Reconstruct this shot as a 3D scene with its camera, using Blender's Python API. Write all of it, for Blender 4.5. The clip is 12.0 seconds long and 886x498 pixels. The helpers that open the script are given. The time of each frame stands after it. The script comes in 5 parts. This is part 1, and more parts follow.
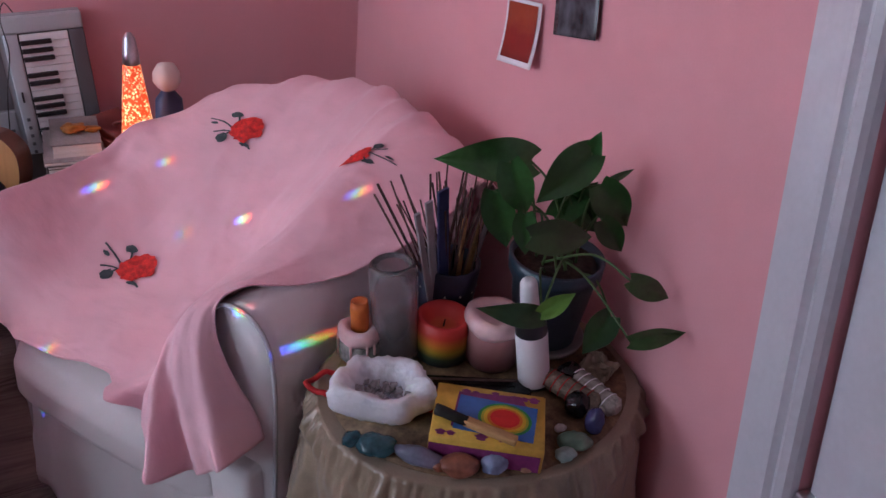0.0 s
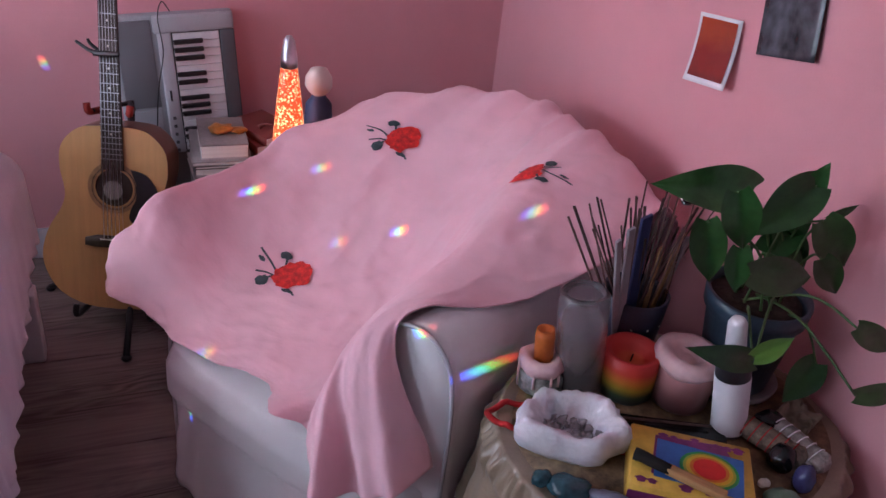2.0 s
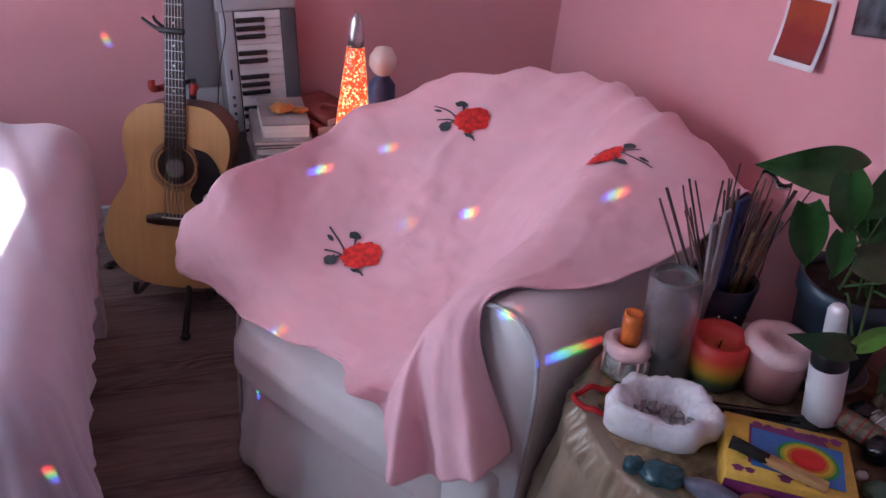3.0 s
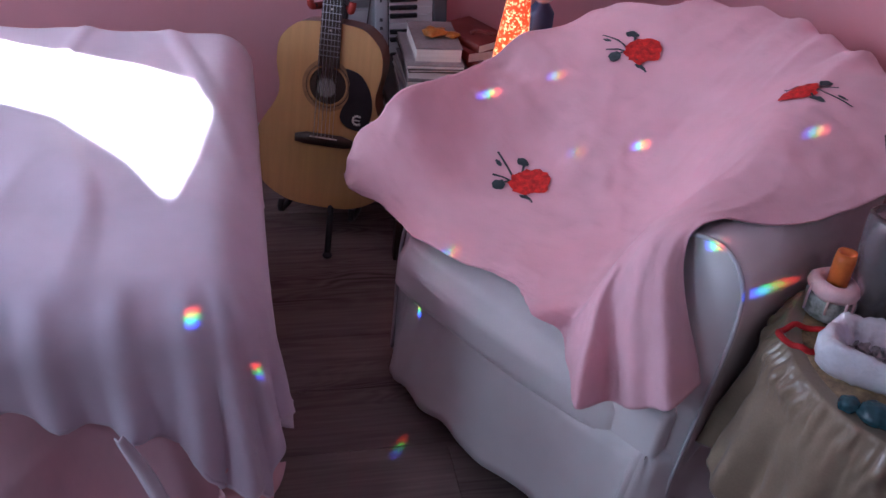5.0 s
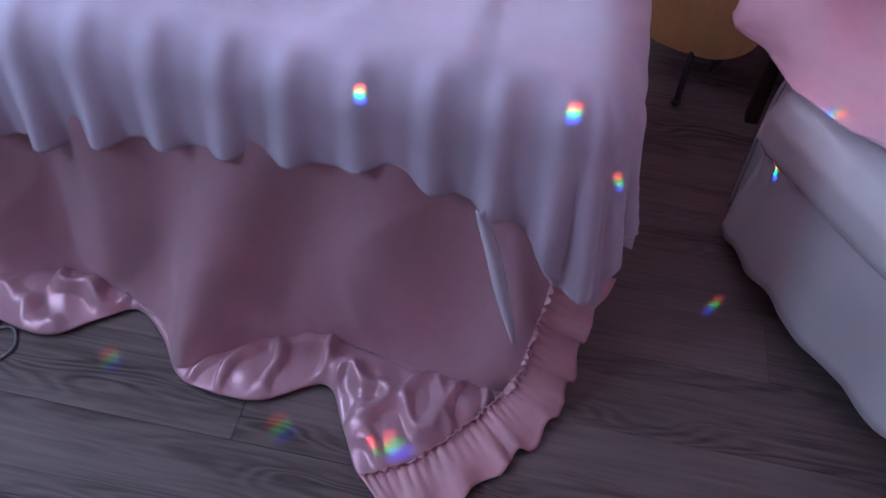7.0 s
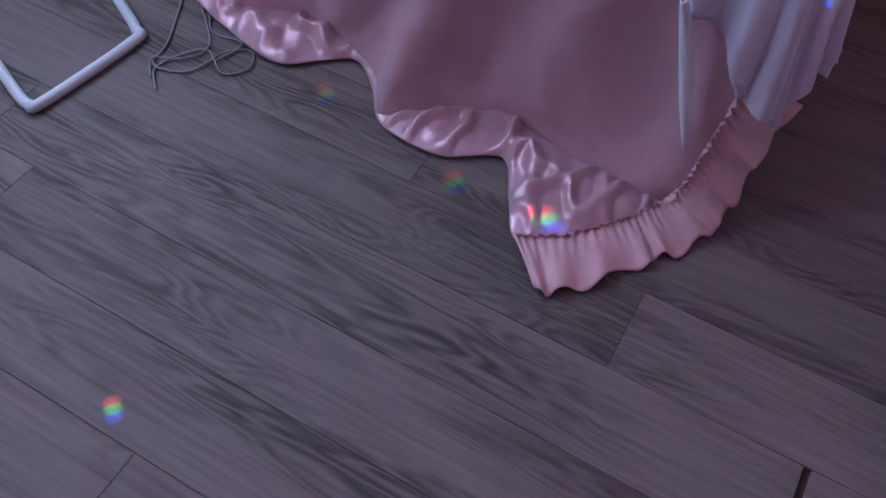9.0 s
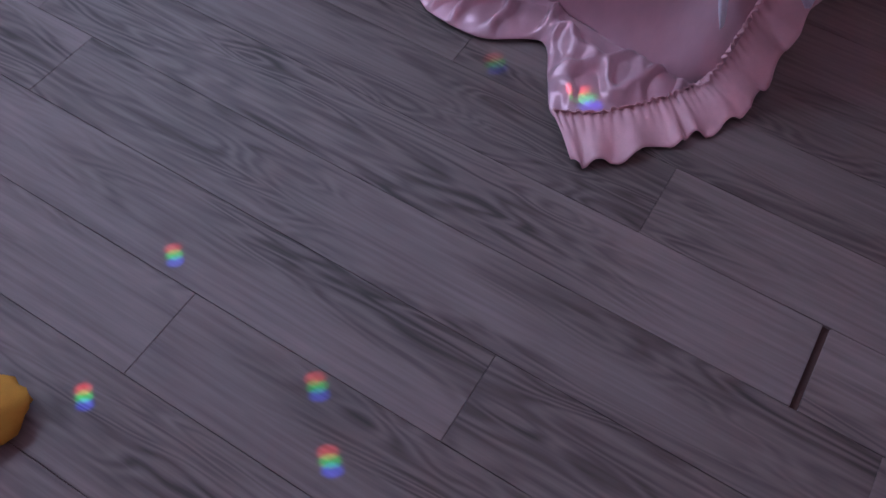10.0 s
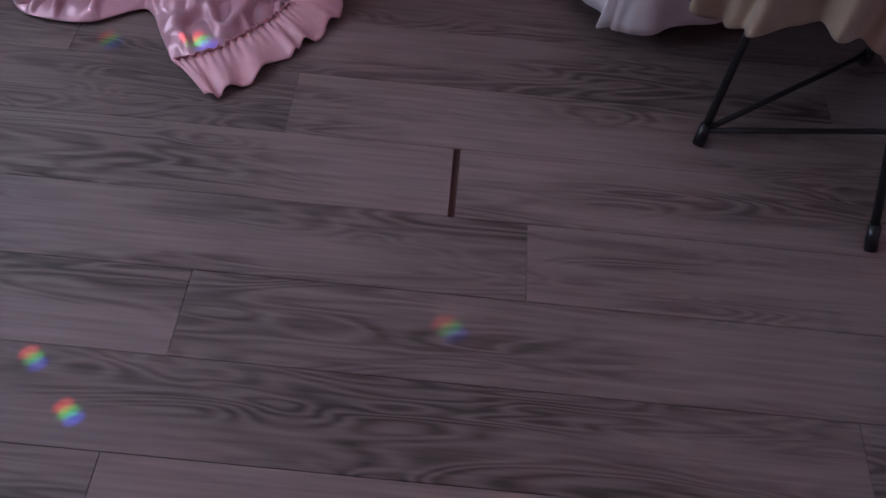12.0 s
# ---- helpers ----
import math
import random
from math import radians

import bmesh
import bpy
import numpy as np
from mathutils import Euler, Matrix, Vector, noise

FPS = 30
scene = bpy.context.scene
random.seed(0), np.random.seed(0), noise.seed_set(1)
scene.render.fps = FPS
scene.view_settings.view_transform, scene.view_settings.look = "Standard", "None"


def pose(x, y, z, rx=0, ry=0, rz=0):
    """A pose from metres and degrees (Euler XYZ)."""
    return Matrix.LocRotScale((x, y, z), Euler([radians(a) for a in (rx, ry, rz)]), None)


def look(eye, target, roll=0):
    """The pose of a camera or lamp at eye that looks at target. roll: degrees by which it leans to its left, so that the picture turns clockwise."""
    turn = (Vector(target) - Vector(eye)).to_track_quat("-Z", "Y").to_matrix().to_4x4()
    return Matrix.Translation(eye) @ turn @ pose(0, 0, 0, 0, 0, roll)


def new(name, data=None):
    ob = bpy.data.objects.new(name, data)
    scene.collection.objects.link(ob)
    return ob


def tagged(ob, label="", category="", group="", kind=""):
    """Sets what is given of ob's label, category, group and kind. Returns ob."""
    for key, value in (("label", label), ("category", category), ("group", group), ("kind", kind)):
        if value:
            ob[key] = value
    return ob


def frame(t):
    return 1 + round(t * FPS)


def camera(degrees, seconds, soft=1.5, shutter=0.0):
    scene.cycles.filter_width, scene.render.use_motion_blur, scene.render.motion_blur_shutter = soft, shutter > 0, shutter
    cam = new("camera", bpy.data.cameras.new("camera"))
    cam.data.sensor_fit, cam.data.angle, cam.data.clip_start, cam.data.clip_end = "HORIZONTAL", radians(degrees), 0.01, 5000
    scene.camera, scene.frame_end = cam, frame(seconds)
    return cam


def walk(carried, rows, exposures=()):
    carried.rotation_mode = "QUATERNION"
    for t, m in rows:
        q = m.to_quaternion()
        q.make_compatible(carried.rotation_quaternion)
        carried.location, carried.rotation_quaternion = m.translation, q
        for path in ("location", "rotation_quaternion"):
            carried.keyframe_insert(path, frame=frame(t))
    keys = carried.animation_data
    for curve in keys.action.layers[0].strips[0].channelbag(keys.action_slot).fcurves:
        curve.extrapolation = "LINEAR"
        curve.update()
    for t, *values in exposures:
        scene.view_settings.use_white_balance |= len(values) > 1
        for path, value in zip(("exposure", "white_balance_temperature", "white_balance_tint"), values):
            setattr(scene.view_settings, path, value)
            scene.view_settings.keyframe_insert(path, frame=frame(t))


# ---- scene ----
cam = camera(55.0, 12.0)
PATH = [
    (0, (0.2597, 0.0948, 1.402), (1.0782, 1.5915, 0.358), 6.1),
    (0.5, (0.2349, 0.1174, 1.399), (1.0192, 1.6519, 0.385), 6.1),
    (1, (0.2104, 0.148, 1.39), (0.9459, 1.7119, 0.382), 6.1),
    (1.5, (0.1749, 0.1855, 1.379), (0.871, 1.7563, 0.356), 6.1),
    (2, (0.1366, 0.2224, 1.365), (0.7991, 1.7977, 0.326), 6.4),
    (2.5, (0.1018, 0.2441, 1.349), (0.7311, 1.8249, 0.298), 6.4),
    (4.5, (-0.067, 0.2871, 1.301), (0.4423, 1.8438, 0.153), 7.1),
    (5, (-0.1194, 0.2939, 1.286), (0.3326, 1.8381, 0.097), 7.4),
    (5.5, (-0.1674, 0.2945, 1.27), (0.1788, 1.8222, 0.027), 7.1),
    (6, (-0.2047, 0.2895, 1.256), (-0.0106, 1.7966, -0.044), 7.3),
    (6.5, (-0.2365, 0.2669, 1.234), (-0.2595, 1.6963, -0.164), 6.1),
    (8.5, (-0.1341, 0.1251, 1.211), (-0.5571, 1.2313, -0.401), 4.3),
    (9, (-0.1207, 0.0389, 1.186), (-0.6394, 1.0563, -0.456), 3.4),
    (9.5, (-0.1003, -0.034, 1.174), (-0.6299, 0.9243, -0.5), 3.2),
    (10, (-0.0802, -0.1303, 1.16), (-0.5757, 0.8054, -0.536), 4.2),
    (10.5, (-0.0376, -0.2206, 1.154), (-0.4586, 0.7889, -0.52), 5.0),
    (11, (0.0274, -0.3072, 1.149), (-0.317, 0.7759, -0.497), 4.3),
    (11.5, (0.0902, -0.35, 1.153), (-0.1124, 0.7825, -0.483), 4.3),
    (12, (0.1501, -0.3485, 1.173), (0.1465, 0.8082, -0.459), 5.4),
]
# stops, kelvin and tint along the way
EXPOSE = [(0.0, 4.65, 5850, 10), (2.5, 4.8, 5700, 10), (5.0, 4.55, 5350, 10), (6.5, 4.6, 4950, 12), (9.0, 4.75, 4850, 12), (12.0, 4.85, 5500, 10)]
walk(cam, [(t, look(eye, target, roll)) for t, eye, target, roll in PATH], EXPOSE)

# ---------------------------------------------------------------- world, sun, lights
world = bpy.data.worlds.new("sky")
scene.world = world
world.use_nodes = True
wn = world.node_tree
sky = wn.nodes.new("ShaderNodeTexSky")
sky.sky_type, sky.sun_disc = "NISHITA", False
SUN_WAY = Vector((0.80, -0.10, -0.59)).normalized()
sky.sun_elevation = math.asin(-SUN_WAY.z)
sky.sun_rotation = math.atan2(-SUN_WAY.x, -SUN_WAY.y)
wn.nodes["Background"].inputs["Strength"].default_value = 0.1
wn.links.new(sky.outputs["Color"], wn.nodes["Background"].inputs["Color"])

sun = new("sun", bpy.data.lights.new("sun", "SUN"))
sun.data.energy, sun.data.angle, sun.data.color = 5.0, radians(0.5), (1.0, 0.95, 0.88)
sun.matrix_world = look((-4, 2, 4), Vector((-4, 2, 4)) + SUN_WAY)

LEFT = -2.1                                   # the window wall
for eye, aim, wide, high, watts in (((LEFT + 0.07, 0.05, 1.40), (-0.2, 0.75, 0.2), 0.7, 0.9, 0.50), ((LEFT + 0.06, 1.45, 1.20), (LEFT + 1.06, 1.60, 1.10), 1.2, 1.0, 0.85)):
    win = new("window_light", bpy.data.lights.new("window_light", "AREA"))
    win.data.shape, win.data.size, win.data.size_y = "RECTANGLE", wide, high
    win.data.energy, win.data.color = watts, (0.84, 0.90, 1.0)
    win.matrix_world = look(eye, aim)

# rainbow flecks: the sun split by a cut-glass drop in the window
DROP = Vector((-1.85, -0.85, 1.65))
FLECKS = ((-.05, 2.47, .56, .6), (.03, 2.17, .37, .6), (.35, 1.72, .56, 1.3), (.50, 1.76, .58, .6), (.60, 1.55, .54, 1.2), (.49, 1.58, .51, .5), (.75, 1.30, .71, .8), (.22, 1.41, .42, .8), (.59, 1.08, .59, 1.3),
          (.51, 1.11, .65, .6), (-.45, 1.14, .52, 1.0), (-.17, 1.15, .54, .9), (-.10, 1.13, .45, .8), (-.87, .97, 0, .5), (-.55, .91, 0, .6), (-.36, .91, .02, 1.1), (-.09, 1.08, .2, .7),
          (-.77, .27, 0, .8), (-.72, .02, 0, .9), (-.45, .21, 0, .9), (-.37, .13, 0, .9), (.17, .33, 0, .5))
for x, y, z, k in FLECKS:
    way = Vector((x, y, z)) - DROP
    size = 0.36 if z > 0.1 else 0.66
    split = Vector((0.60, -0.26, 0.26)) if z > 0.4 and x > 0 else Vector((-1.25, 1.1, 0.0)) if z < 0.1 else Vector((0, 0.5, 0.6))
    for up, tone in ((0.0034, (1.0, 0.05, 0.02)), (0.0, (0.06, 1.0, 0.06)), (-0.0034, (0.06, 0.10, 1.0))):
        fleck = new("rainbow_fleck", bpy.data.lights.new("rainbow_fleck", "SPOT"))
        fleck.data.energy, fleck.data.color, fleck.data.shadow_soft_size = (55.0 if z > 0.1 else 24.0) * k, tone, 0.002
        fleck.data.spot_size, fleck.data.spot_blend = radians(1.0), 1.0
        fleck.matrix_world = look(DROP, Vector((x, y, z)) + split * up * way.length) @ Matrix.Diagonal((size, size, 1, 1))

# ---------------------------------------------------------------- materials
def node_mat(name):
    m = bpy.data.materials.new(name)
    m.use_nodes = True
    return m, m.node_tree, m.node_tree.nodes["Principled BSDF"]


def mat(name, colour, rough=0.6, var=0.25, scale=14.0, fine=180.0, bump=0.15, metal=0.0, tint=None, sheen=0.0,
        stretch=(1, 1, 1), per_object=0.0, transmission=0.0, ior=1.45, glow=0.0, subsurface=0.0, coat=0.0):
    """A surface with blotches at one scale and grain at another."""
    m, nt, b = node_mat(name)
    L, N = nt.links.new, nt.nodes.new
    tc, mp = N("ShaderNodeTexCoord"), N("ShaderNodeMapping")
    mp.inputs["Scale"].default_value = stretch
    L(tc.outputs["Object"], mp.inputs["Vector"])
    big, small = N("ShaderNodeTexNoise"), N("ShaderNodeTexNoise")
    big.inputs["Scale"].default_value, big.inputs["Detail"].default_value = scale, 5
    small.inputs["Scale"].default_value, small.inputs["Detail"].default_value = fine, 3
    L(mp.outputs[0], big.inputs["Vector"]), L(mp.outputs[0], small.inputs["Vector"])
    add = N("ShaderNodeMath")
    add.operation = "MULTIPLY_ADD"
    add.inputs[1].default_value = 0.35
    L(small.outputs["Fac"], add.inputs[0]), L(big.outputs["Fac"], add.inputs[2])
    ramp = N("ShaderNodeValToRGB")
    lo = [c * (1 - var) for c in colour]
    hi = [min(1, c * (1 + var * 0.7)) for c in colour] if tint is None else tint
    ramp.color_ramp.elements[0].position, ramp.color_ramp.elements[1].position = 0.42, 0.92
    ramp.color_ramp.elements[0].color, ramp.color_ramp.elements[1].color = (*lo, 1), (*hi, 1)
    L(add.outputs[0], ramp.inputs["Fac"])
    out = ramp.outputs["Color"]
    if per_object:
        info, hsv, mr = N("ShaderNodeObjectInfo"), N("ShaderNodeHueSaturation"), N("ShaderNodeMapRange")
        mr.inputs["To Min"].default_value, mr.inputs["To Max"].default_value = 1 - per_object, 1 + per_object
        L(info.outputs["Random"], mr.inputs["Value"]), L(mr.outputs[0], hsv.inputs["Value"]), L(out, hsv.inputs["Color"])
        out = hsv.outputs["Color"]
    L(out, b.inputs["Base Color"])
    b.inputs["Roughness"].default_value, b.inputs["Metallic"].default_value = rough, metal
    b.inputs["Transmission Weight"].default_value, b.inputs["IOR"].default_value = transmission, ior
    b.inputs["Sheen Weight"].default_value = sheen
    b.inputs["Coat Weight"].default_value = coat
    b.inputs["Subsurface Weight"].default_value = subsurface
    b.inputs["Subsurface Radius"].default_value = (0.01, 0.006, 0.004)
    if glow:
        L(out, b.inputs["Emission Color"])
        b.inputs["Emission Strength"].default_value = glow
    if bump:
        bp = N("ShaderNodeBump")
        bp.inputs["Strength"].default_value, bp.inputs["Distance"].default_value = bump, 0.004
        L(add.outputs[0], bp.inputs["Height"]), L(bp.outputs[0], b.inputs["Normal"])
    return m


def plank_mat():
    """Grey-brown wood-look plank: long grain, cathedral figure, knots."""
    m, nt, b = node_mat("grey_plank")
    L, N = nt.links.new, nt.nodes.new
    tc, info, sh, mp = N("ShaderNodeTexCoord"), N("ShaderNodeObjectInfo"), N("ShaderNodeVectorMath"), N("ShaderNodeMapping")
    off = N("ShaderNodeCombineXYZ")
    mul = N("ShaderNodeMath")
    mul.operation, mul.inputs[1].default_value = "MULTIPLY", 37.0
    L(info.outputs["Random"], mul.inputs[0])
    for i in range(3):
        L(mul.outputs[0], off.inputs[i])
    L(tc.outputs["Object"], sh.inputs[0]), L(off.outputs[0], sh.inputs[1])
    mp.inputs["Scale"].default_value = (1.3, 9.0, 1.0)
    L(sh.outputs[0], mp.inputs["Vector"])
    wav = N("ShaderNodeTexNoise")
    wav.inputs["Scale"].default_value, wav.inputs["Detail"].default_value, wav.inputs["Distortion"].default_value = 1.7, 1.6, 0.5
    L(mp.outputs[0], wav.inputs["Vector"])
    rings = N("ShaderNodeMath")
    rings.operation, rings.inputs[1].default_value = "MULTIPLY", 80.0
    L(wav.outputs["Fac"], rings.inputs[0])
    sine = N("ShaderNodeMath")
    sine.operation = "SINE"
    L(rings.outputs[0], sine.inputs[0])
    gmap = N("ShaderNodeMapping")
    gmap.inputs["Scale"].default_value = (5.0, 125.0, 1.0)
    L(sh.outputs[0], gmap.inputs["Vector"])
    grain = N("ShaderNodeTexNoise")
    grain.inputs["Scale"].default_value, grain.inputs["Detail"].default_value = 1.0, 5
    L(gmap.outputs[0], grain.inputs["Vector"])
    blot = N("ShaderNodeTexNoise")
    blot.inputs["Scale"].default_value, blot.inputs["Detail"].default_value = 0.9, 4
    L(mp.outputs[0], blot.inputs["Vector"])
    mask = N("ShaderNodeMapRange")
    mask.inputs["From Min"].default_value, mask.inputs["From Max"].default_value = 0.42, 0.64
    L(blot.outputs["Fac"], mask.inputs["Value"])
    fig = N("ShaderNodeMath")
    fig.operation = "MULTIPLY"
    L(sine.outputs[0], fig.inputs[0]), L(mask.outputs[0], fig.inputs[1])
    a1 = N("ShaderNodeMath")
    a1.operation, a1.inputs[1].default_value = "MULTIPLY_ADD", 0.15
    half = N("ShaderNodeMath")
    half.operation, half.inputs[1].default_value, half.inputs[2].default_value = "MULTIPLY_ADD", 0.52, 0.25
    L(grain.outputs["Fac"], half.inputs[0])
    L(fig.outputs[0], a1.inputs[0]), L(half.outputs[0], a1.inputs[2])
    a2 = N("ShaderNodeMath")
    a2.operation, a2.inputs[1].default_value = "MULTIPLY_ADD", -0.27
    L(mask.outputs[0], a2.inputs[0]), L(a1.outputs[0], a2.inputs[2])
    ramp = N("ShaderNodeValToRGB")
    e = ramp.color_ramp.elements
    e[0].position, e[1].position = 0.08, 0.72
    e[0].color, e[1].color = (0.050, 0.036, 0.031, 1), (0.258, 0.203, 0.189, 1)
    mid = e.new(0.42)
    mid.color = (0.162, 0.123, 0.112, 1)
    L(a2.outputs[0], ramp.inputs["Fac"])
    hsv, mr = N("ShaderNodeHueSaturation"), N("ShaderNodeMapRange")
    mr.inputs["To Min"].default_value, mr.inputs["To Max"].default_value = 0.90, 1.09
    L(info.outputs["Random"], mr.inputs["Value"]), L(mr.outputs[0], hsv.inputs["Value"]), L(ramp.outputs[0], hsv.inputs["Color"])
    L(hsv.outputs[0], b.inputs["Base Color"])
    b.inputs["Roughness"].default_value = 0.68
    bp = N("ShaderNodeBump")
    bp.inputs["Strength"].default_value, bp.inputs["Distance"].default_value = 0.25, 0.002
    L(a1.outputs[0], bp.inputs["Height"]), L(bp.outputs[0], b.inputs["Normal"])
    return m


def glass_mat(name, colour, rough=0.05):
    m, nt, b = node_mat(name)
    b.inputs["Base Color"].default_value = (*colour, 1)
    b.inputs["Roughness"].default_value, b.inputs["Transmission Weight"].default_value = rough, 1.0
    return m


def gradient_mat(name, stops, axis=2, rough=0.45, glow=0.0, noise_by=0.0):
    """Colours laid along the thing's own height (or another axis); stops: (metres, colour)."""
    m, nt, b = node_mat(name)
    L, N = nt.links.new, nt.nodes.new
    tc, sp, ramp, mr = N("ShaderNodeTexCoord"), N("ShaderNodeSeparateXYZ"), N("ShaderNodeValToRGB"), N("ShaderNodeMapRange")
    L(tc.outputs["Object"], sp.inputs[0])
    mr.inputs["From Min"].default_value, mr.inputs["From Max"].default_value = stops[0][0], stops[-1][0]
    L(sp.outputs[axis], mr.inputs["Value"])
    fac = mr.outputs[0]
    if noise_by:
        nz, ma = N("ShaderNodeTexNoise"), N("ShaderNodeMath")
        nz.inputs["Scale"].default_value = 60
        ma.operation, ma.inputs[1].default_value = "MULTIPLY_ADD", noise_by
        L(tc.outputs["Object"], nz.inputs["Vector"]), L(nz.outputs["Fac"], ma.inputs[0]), L(fac, ma.inputs[2])
        fac = ma.outputs[0]
    span = stops[-1][0] - stops[0][0]
    e = ramp.color_ramp.elements
    e[0].color, e[1].color = (*stops[0][1], 1), (*stops[-1][1], 1)
    for h, c in stops[1:-1]:
        e.new((h - stops[0][0]) / span).color = (*c, 1)
    L(fac, ramp.inputs["Fac"]), L(ramp.outputs[0], b.inputs["Base Color"])
    b.inputs["Roughness"].default_value = rough
    if glow:
        L(ramp.outputs[0], b.inputs["Emission Color"])
        b.inputs["Emission Strength"].default_value = glow
    return m


PINK = mat("pink_wall_paint", (0.67, 0.315, 0.34), 0.75, 0.05, 2.5, 260, 0.05)
WHITEP = mat("white_gloss_paint", (0.54, 0.54, 0.58), 0.35, 0.10, 5, 120, 0.05)
CEIL = mat("ceiling_paint", (0.75, 0.73, 0.72), 0.8, 0.05, 3, 200, 0.05)
PLANK = plank_mat()
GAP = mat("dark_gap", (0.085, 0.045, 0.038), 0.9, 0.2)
SLIP = mat("white_cotton_slipcover", (0.78, 0.78, 0.79), 0.85, 0.06, 9, 700, 0.25, sheen=0.2)
PIPE = mat("slipcover_piping", (0.52, 0.53, 0.56), 0.85, 0.1, 40, 600, 0.2)
THROWP = mat("pink_cotton_cloth", (0.80, 0.49, 0.55), 0.85, 0.05, 11, 26, 0.8, stretch=(1, 1.6, 1), sheen=0.25)
ROSE = mat("red_rose_print", (0.62, 0.025, 0.02), 0.7, 0.55, 95, 300, 0.1)
LEAFP = mat("dark_leaf_print", (0.05, 0.07, 0.075), 0.8, 0.5, 120, 300, 0.1)
FLEECE = mat("lilac_fleece_throw", (0.60, 0.52, 0.62), 0.95, 0.10, 10, 900, 0.6, sheen=0.6)
SATIN = mat("pink_satin", (0.60, 0.37, 0.42), 0.30, 0.08, 9, 40, 0.12, metal=0.25, stretch=(2, 2, 0.8), sheen=0.3)
RUFFLE = mat("pink_satin_ruffle", (0.72, 0.43, 0.46), 0.42, 0.10, 30, 500, 0.1)
BEDW = mat("white_bed_frame_lacquer", (0.70, 0.71, 0.74), 0.4, 0.06, 8)
SHEET = mat("pale_bed_sheet", (0.70, 0.66, 0.72), 0.85, 0.06, 8, 500, 0.2)
GOLD = mat("gold_satin_cloth", (0.27, 0.21, 0.145), 0.18, 0.18, 12, 300, 0.08, sheen=0.2)
BROWNC = mat("brown_patterned_cloth", (0.10, 0.055, 0.03), 0.6, 0.6, 45, 250, 0.2, tint=(0.28, 0.18, 0.09))
BLACKM = mat("black_metal", (0.018, 0.018, 0.02), 0.45, 0.3, 20)
SPRUCE = mat("spruce_guitar_top", (0.50, 0.28, 0.11), 0.32, 0.10, 5, 60, 0.04, stretch=(14, 1, 1), coat=0.4)
ROSEW = mat("dark_guitar_wood", (0.035, 0.022, 0.016), 0.4, 0.4, 12, 120, 0.05)
MAHOG = mat("mahogany_sides", (0.16, 0.06, 0.03), 0.35, 0.3, 8, 90, 0.05, coat=0.3)
BLACKP = mat("black_plastic", (0.015, 0.015, 0.018), 0.3, 0.3, 30)
STEEL = mat("steel", (0.62, 0.62, 0.64), 0.28, 0.1, 20, 200, 0.03, metal=1.0)
IVORY = mat("cream_inlay", (0.70, 0.66, 0.58), 0.4, 0.1)
REDP = mat("red_rubber", (0.32, 0.03, 0.02), 0.6, 0.2)
SILVERP = mat("silver_grey_plastic", (0.33, 0.34, 0.36), 0.38, 0.08, 8, 300, 0.03)
DARKGP = mat("dark_grey_plastic", (0.10, 0.10, 0.11), 0.45, 0.1, 8)
KEYW = mat("white_piano_key", (0.78, 0.78, 0.79), 0.3, 0.04, 10, per_object=0.03)
PAPER = mat("page_edges", (0.78, 0.75, 0.71), 0.85, 0.12, 4, 900, 0.3, stretch=(1, 1, 30))
COVER = mat("book_cover", (0.35, 0.33, 0.33), 0.6, 0.4, 10, per_object=0.5)
COVERR = mat("dark_red_book_cover", (0.17, 0.03, 0.025), 0.6, 0.3)
AMBER = mat("amber_resin", (0.45, 0.17, 0.03), 0.35, 0.4, 30)
LAMPM = mat("brushed_aluminium", (0.55, 0.55, 0.58), 0.35, 0.15, 30, 300, 0.04, metal=1.0)
CREAM = mat("cream_plaster", (0.72, 0.66, 0.62), 0.7, 0.15, 30)
NAVY = mat("navy_glaze", (0.035, 0.06, 0.13), 0.4, 0.3, 30)
GEODE = mat("white_quartz_rind", (0.74, 0.74, 0.78), 0.5, 0.15, 25, 160, 0.8, subsurface=0.15)
CRYSTAL = mat("grey_quartz_crystal", (0.42, 0.40, 0.41), 0.22, 0.4, 45, 200, 0.5)
WAXO = mat("orange_wax", (0.60, 0.16, 0.03), 0.45, 0.2, 30, subsurface=0.2)
WAXP = mat("pale_pink_wax", (0.74, 0.50, 0.50), 0.5, 0.12, 30, 120, 0.3, subsurface=0.2)
FROST = mat("frosted_glass", (0.90, 0.90, 0.93), 0.22, 0.06, 20, 200, 0.12, transmission=0.93, stretch=(1, 1, 0.3))
GLASS = glass_mat("clear_glass", (0.92, 0.9, 0.9), 0.03)
RAIN = gradient_mat("rainbow_wax", [(0.0, (0.03, 0.03, 0.06)), (0.016, (0.05, 0.10, 0.05)), (0.028, (0.45, 0.32, 0.03)),
                                    (0.040, (0.65, 0.22, 0.03)), (0.055, (0.60, 0.05, 0.03)), (0.075, (0.55, 0.03, 0.03))])
PINKJ = gradient_mat("pink_candle_body", [(0.0, (0.10, 0.04, 0.04)), (0.03, (0.22, 0.09, 0.09)), (0.06, (0.42, 0.2, 0.2)), (0.085, (0.65, 0.42, 0.42))])
CUPN = mat("dark_blue_ceramic", (0.02, 0.025, 0.05), 0.3, 0.4, 40)
STICK = mat("incense_stick", (0.10, 0.06, 0.05), 0.9, 0.4, 60, per_object=0.5)
PAPERG = mat("grey_paper_packet", (0.30, 0.29, 0.30), 0.7, 0.2, 20)
PAPERB = mat("dark_blue_packet", (0.03, 0.045, 0.13), 0.5, 0.3, 20)
